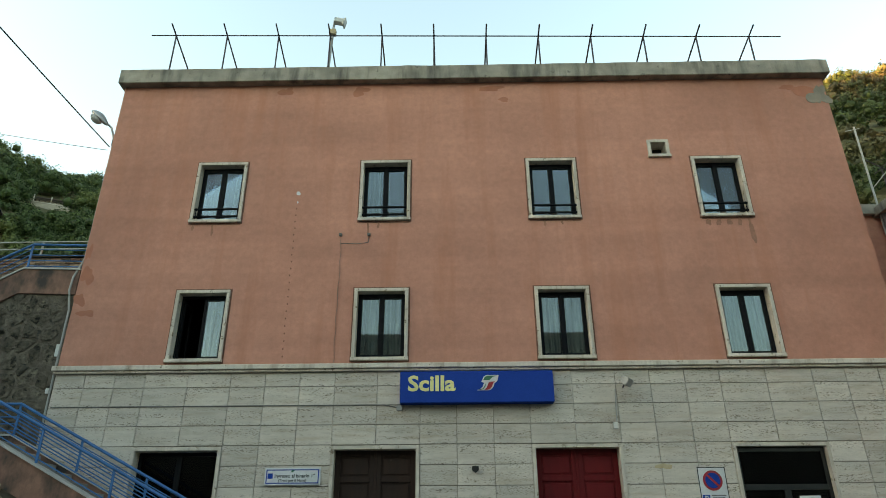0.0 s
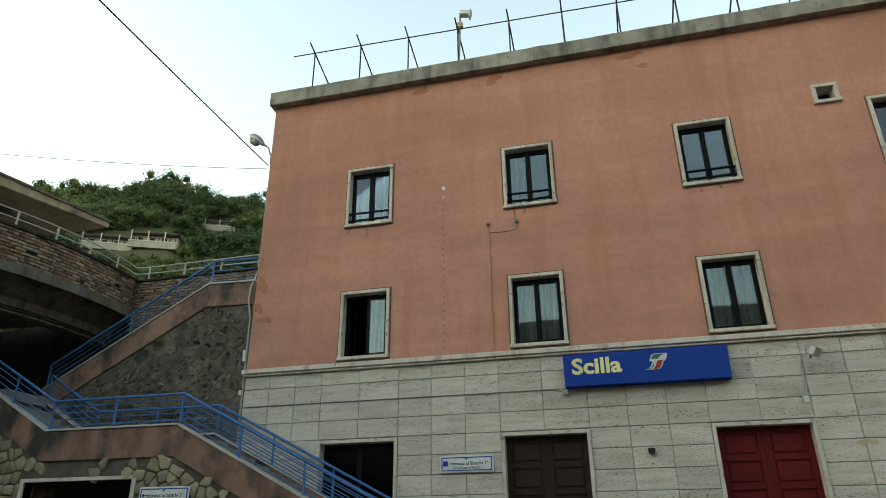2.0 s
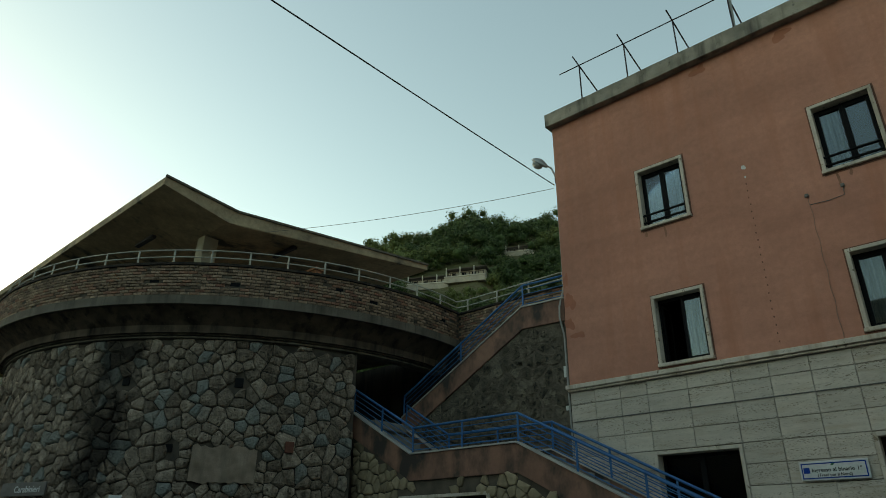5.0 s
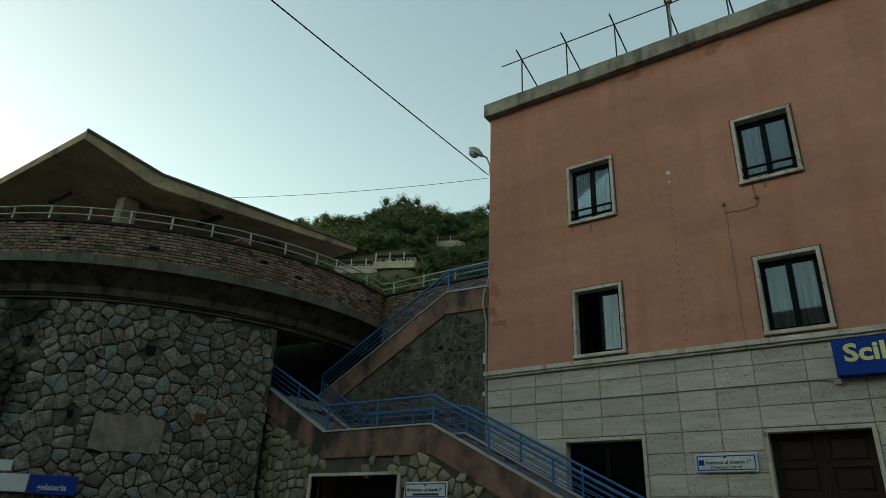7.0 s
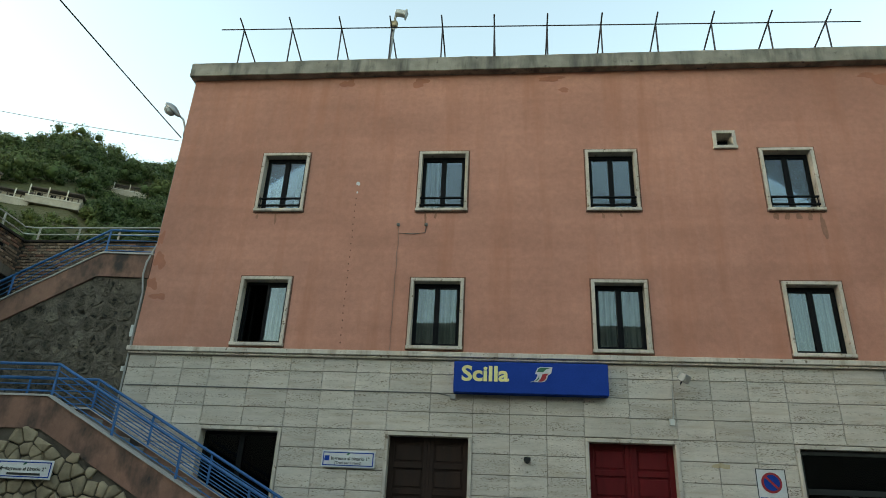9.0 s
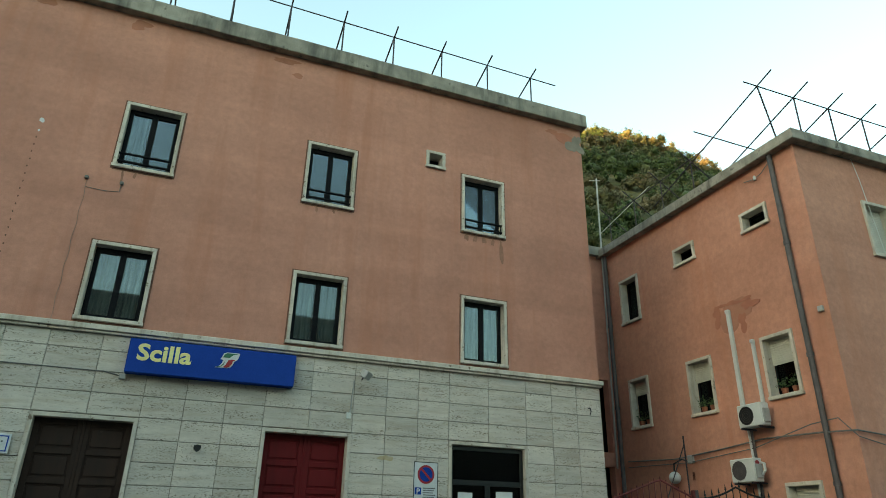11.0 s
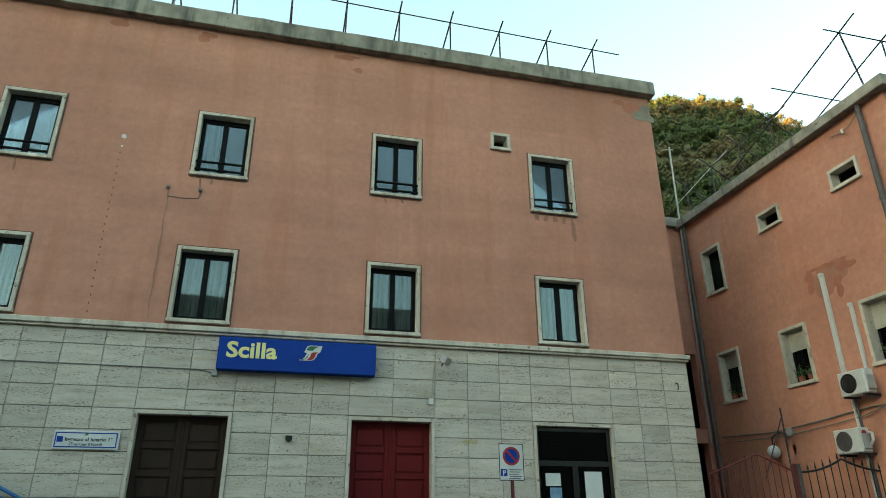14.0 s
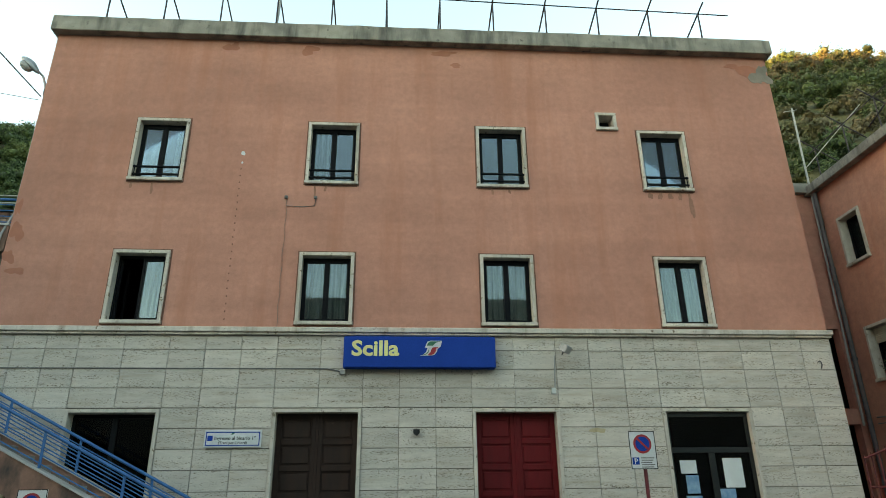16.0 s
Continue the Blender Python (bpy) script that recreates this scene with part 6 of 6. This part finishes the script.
gate("red_gate", 0.0, 0.47, lambda u: 2.42 + 0.42 * (1 - abs(u - 0.6) / (0.6 if u < 0.6 else 0.4)) * (0.96 if u < 0.6 else 1.0) if u < 0.6 else 2.48 + 0.36 * (1 - (u - 0.6) / 0.4), RED_G, 13, "faded red iron gate with a pointed top", False)
gate("dark_gate", 0.51, 0.98, lambda u: 2.45 + 0.25 * (1 - abs(2 * u - 1)) ** 2, BLACK_M, 11, "black iron gate with spear points", True)
for s, m in ((0.485, RED_G), (0.5, GREY_D)):
    p = gate_line(s)
    gp = thing("gate_post", p, "square steel gate post", "post", "gate posts")
    part("post", boxes((p.x - 0.04, p.x + 0.04, p.y - 0.04, p.y + 0.04, 0, 2.62), bev=0.008), m, gp)

# ---- hillside: woods, houses ----
def leaf_material(name, c1, c2, c3):
    m = surface(name, c1, c2, 0.75, 0.16, 3.0, 0.0, rand=0.35, slow=0.0)
    nt = m.node_tree
    b = nt.nodes["Principled BSDF"]
    geo = nt.nodes.new("ShaderNodeTexCoord")
    n = nt.nodes.new("ShaderNodeTexNoise")
    n.inputs["Scale"].default_value, n.inputs["Detail"].default_value = 0.07, 3
    nt.links.new(geo.outputs["Object"], n.inputs["Vector"])
    r = nt.nodes.new("ShaderNodeMapRange")
    r.inputs["From Min"].default_value, r.inputs["From Max"].default_value = 0.48, 0.62
    nt.links.new(n.outputs["Fac"], r.inputs["Value"])
    x = nt.nodes.new("ShaderNodeMix")
    x.data_type = "RGBA"
    src = b.inputs["Base Color"].links[0].from_socket
    nt.links.new(r.outputs[0], x.inputs[0])
    nt.links.new(src, x.inputs[6])
    x.inputs[7].default_value = (*c3, 1)
    nt.links.new(x.outputs[2], b.inputs["Base Color"])
    return m


LEAF_L = leaf_material("green_wood_leaves", (0.05, 0.095, 0.026), (0.026, 0.055, 0.016), (0.095, 0.125, 0.038))
LEAF_R = leaf_material("macchia_leaves", (0.044, 0.078, 0.02), (0.022, 0.044, 0.012), (0.095, 0.078, 0.042))


def lobe_mesh():
    bm = bmesh.new()
    bmesh.ops.create_icosphere(bm, subdivisions=1, radius=1.0)
    v = np.array([tuple(q.co) for q in bm.verts])
    f = np.array([[q.index for q in p.verts] for p in bm.faces])
    bm.free()
    return v, f


LOBE_V, LOBE_F = lobe_mesh()


def woods(name, az0, az1, r0, r1, count, leaves, size, rad, material, label, seed, skip=None, nl=5):
    """Crowns of several uneven lobes, each covered with small leaves."""
    g = np.random.RandomState(seed)
    allv, cores, faces = [], [], []
    for k in range(count):
        az = radians(g.uniform(az0, az1))
        rr = math.sqrt(g.uniform(r0 * r0, r1 * r1))
        x, y = -rr * math.sin(az), rr * math.cos(az)
        z = land(x, y)
        if skip and skip(x, y, math.degrees(az)):
            continue
        R = g.uniform(*rad)
        R *= 0.6 + 0.8 * max(0.0, 0.5 + noise.noise(Vector((x * 0.05, y * 0.05, 3.0))))
        lobes = g.normal(size=(nl, 3)) * 0.38
        lobes[:, 2] = np.abs(lobes[:, 2]) * 0.8
        span = g.uniform(0.32, 0.6, nl)
        base = np.array([x, y, z + R * 0.45])
        for q in range(nl):
            bumpy = 1 + 0.16 * g.normal(size=len(LOBE_V))
            cores.append((LOBE_V * (bumpy * span[q] * 0.5)[:, None] + lobes[q]) * R + base)
        lid = g.randint(0, nl, leaves)
        d = g.normal(size=(leaves, 3))
        d /= np.linalg.norm(d, axis=1)[:, None]
        c = lobes[lid] + d * (span[lid] * g.uniform(0.5, 1.15, leaves))[:, None]
        c = c * R + base
        a = g.normal(size=(leaves, 3)) + d * 0.2
        a = np.cross(a, d)
        a /= np.linalg.norm(a, axis=1)[:, None] + 1e-6
        b = np.cross(d + 0.8 * g.normal(size=(leaves, 3)), a)
        b /= np.linalg.norm(b, axis=1)[:, None] + 1e-6
        s = (size * g.uniform(0.5, 1.2, leaves))[:, None]
        allv.append(np.stack([c - a * s, c - b * s * 0.6, c + a * s, c + b * s * 0.6], axis=1).reshape(-1, 3))
    v = np.concatenate(allv)
    n = len(v)
    tri = (LOBE_F[None] + (n + np.arange(len(cores)) * len(LOBE_V))[:, None, None]).reshape(-1, 3)
    me = bpy.data.meshes.new(name)
    me.from_pydata(np.concatenate([v] + cores).tolist(), [], np.arange(n).reshape(-1, 4).tolist() + tri.tolist())
    me.polygons.foreach_set("use_smooth", np.ones(len(me.polygons), dtype=bool))
    ob = link_mesh(name, me, material)
    return tagged(ob, label, "woods", kind="stuff")


def slope_range(az, el):
    """Distance at which the hillside stands at this elevation."""
    rr = 50.0
    while rr < 99 and land(-rr * math.sin(radians(az)), rr * math.cos(radians(az))) < 1.7 + rr * math.tan(radians(el)):
        rr += 0.25
    return rr


HOUSES = [(43.4, 21.3, 4.6, 1.3), (39.9, 22.0, 4.4, 1.5), (34.8, 24.1, 3.6, 1.2)]
CLEAR = [(az, slope_range(az, el), w) for az, el, w, h in HOUSES]


def in_view_of_house(x, y, az):
    rr = math.hypot(x, y)
    return any(abs(az - a) < math.degrees(w * 0.75 / d) and d - 9 < rr < d + 4 for a, d, w in CLEAR)


def on_terrace(x, y, az):
    rr = math.hypot(x, y)
    return any(abs(az - a) < math.degrees(w * 0.75 / d) and d - 3.0 < rr < d + 4 for a, d, w in CLEAR)


woods("left_woods", 26, 62, 50, 106, 800, 800, 0.15, (1.0, 2.2), LEAF_L, "dense green trees and scrub on the hillside", 1, in_view_of_house)
woods("near_shrubs", 26, 48, 40, 78, 330, 520, 0.11, (0.7, 1.3), LEAF_L, "green shrubs below the hillside houses", 2, on_terrace)
woods("low_scrub", -58, -28, 36, 78, 300, 300, 0.18, (1.0, 2.0), LEAF_R, "olive scrub at the foot of the hillside", 4, lambda x, y, az: -9 < x < 36 and y < 27, nl=4)
woods("right_woods", -78, -28, 70, 236, 2000, 300, 0.27, (1.3, 3.0), LEAF_R, "olive and brown macchia scrub on the hillside", 3, nl=4)

HWALL = surface("pale_house_plaster", (0.56, 0.49, 0.41), (0.36, 0.31, 0.26), 0.9, 0.8, 20, 0.2)
HROOF = surface("grey_tile_roof", (0.13, 0.1, 0.085), (0.08, 0.065, 0.055), 0.9, 2, 20, 0.4, squash=(4, 1, 1))
HSLAB = surface("pale_balcony_plaster", (0.72, 0.67, 0.6), (0.56, 0.51, 0.45), 0.9, 1.5, 20, 0.2)


def hill_house(az, el, w, h, turn, label):
    rr = slope_range(az, el)
    z = 1.7 + rr * math.tan(radians(el))
    m = Matrix.Translation((-rr * math.sin(radians(az)), rr * math.cos(radians(az)), z)) @ Matrix.Rotation(radians(az + turn), 4, "Z")
    o = thing("hillside_house", m.translation, label, "house", "hillside houses")
    lpart("wall", boxes((-w / 2, w / 2, 0.3, 3.0, -0.8, h * 0.8)), HWALL, o, m)
    lpart("roof", prism(bmesh.new(), [(-w / 2 - 0.2, h * 0.8), (w / 2 + 0.2, h * 0.86), (w / 2 + 0.2, h * 0.94), (-w / 2 - 0.2, h * 0.88)], -0.4, 3.2), HROOF, o, m)
    lpart("terrace", boxes((-w / 2 - 0.2, w / 2 + 0.2, -1.1, 0.3, -0.7, -0.02)), HWALL, o, m)
    lpart("slab", boxes((-w / 2 - 0.25, w / 2 + 0.25, -1.15, 0.3, -0.02, 0.1)), HSLAB, o, m, "pale balcony slab")
    n = int(w * 1.6) + 1
    for k in range(n + 1):
        x = -w / 2 + k * w / n
        lpart("post", boxes((x - 0.05, x + 0.05, -1.1, -1.0, 0.1, h * 0.82 if k % 3 == 0 else 0.5)), HSLAB if k % 3 == 0 else HROOF, o, m)
    lpart("rail", boxes((-w / 2, w / 2, -1.07, -1.03, 0.44, 0.5)), HROOF, o, m)
    for k in range(int(w / 1.2)):
        x = -w / 2 + 0.6 + k * 1.2
        lpart("window", boxes((x - 0.25, x + 0.25, 0.28, 0.31, 0.12, h * 0.66)), FRAME_DARK, o, m)
    return o


for (az, el, w, h), turn, lab in zip(HOUSES, (-14, -14, -10), ("low pale hillside terrace with a balcony", "low pale hillside house with a tiled roof", "low hillside house half hidden by shrubs")):
    hill_house(az, el, w, h, turn, lab)
tw_ = thing("radio_mast", (0, 0, 0), "red and white banded radio mast on the hill", "mast")
ax, ay = 120 * math.sin(radians(61.7)), 120 * math.cos(radians(61.7))
tw_.location = (ax, ay, land(ax, ay))
for k in range(6):
    z0 = 1.7 + 120 * math.tan(radians(24.6)) + k * 0.7
    part("band", boxes((ax - 0.4, ax + 0.4, ay - 0.4, ay + 0.4, z0, z0 + 0.7)), SIGN_RED if k % 2 else SIGN_WHT, tw_)
part("base", boxes((ax - 0.7, ax + 0.7, ay - 0.7, ay + 0.7, min(land(ax, ay), 40) - 1, 1.7 + 120 * math.tan(radians(24.6)))), CONCRETE, tw_)
far = thing("white_block", (56, 21.5, 0), "white flat-roofed block behind the house", "building")
part("wall", boxes((50, 66, 24, 34, 0, 21.4)), SIGN_WHT, far)
part("roof_edge", boxes((49.7, 66.3, 23.7, 34.3, 21.4, 21.9)), HWALL, far)
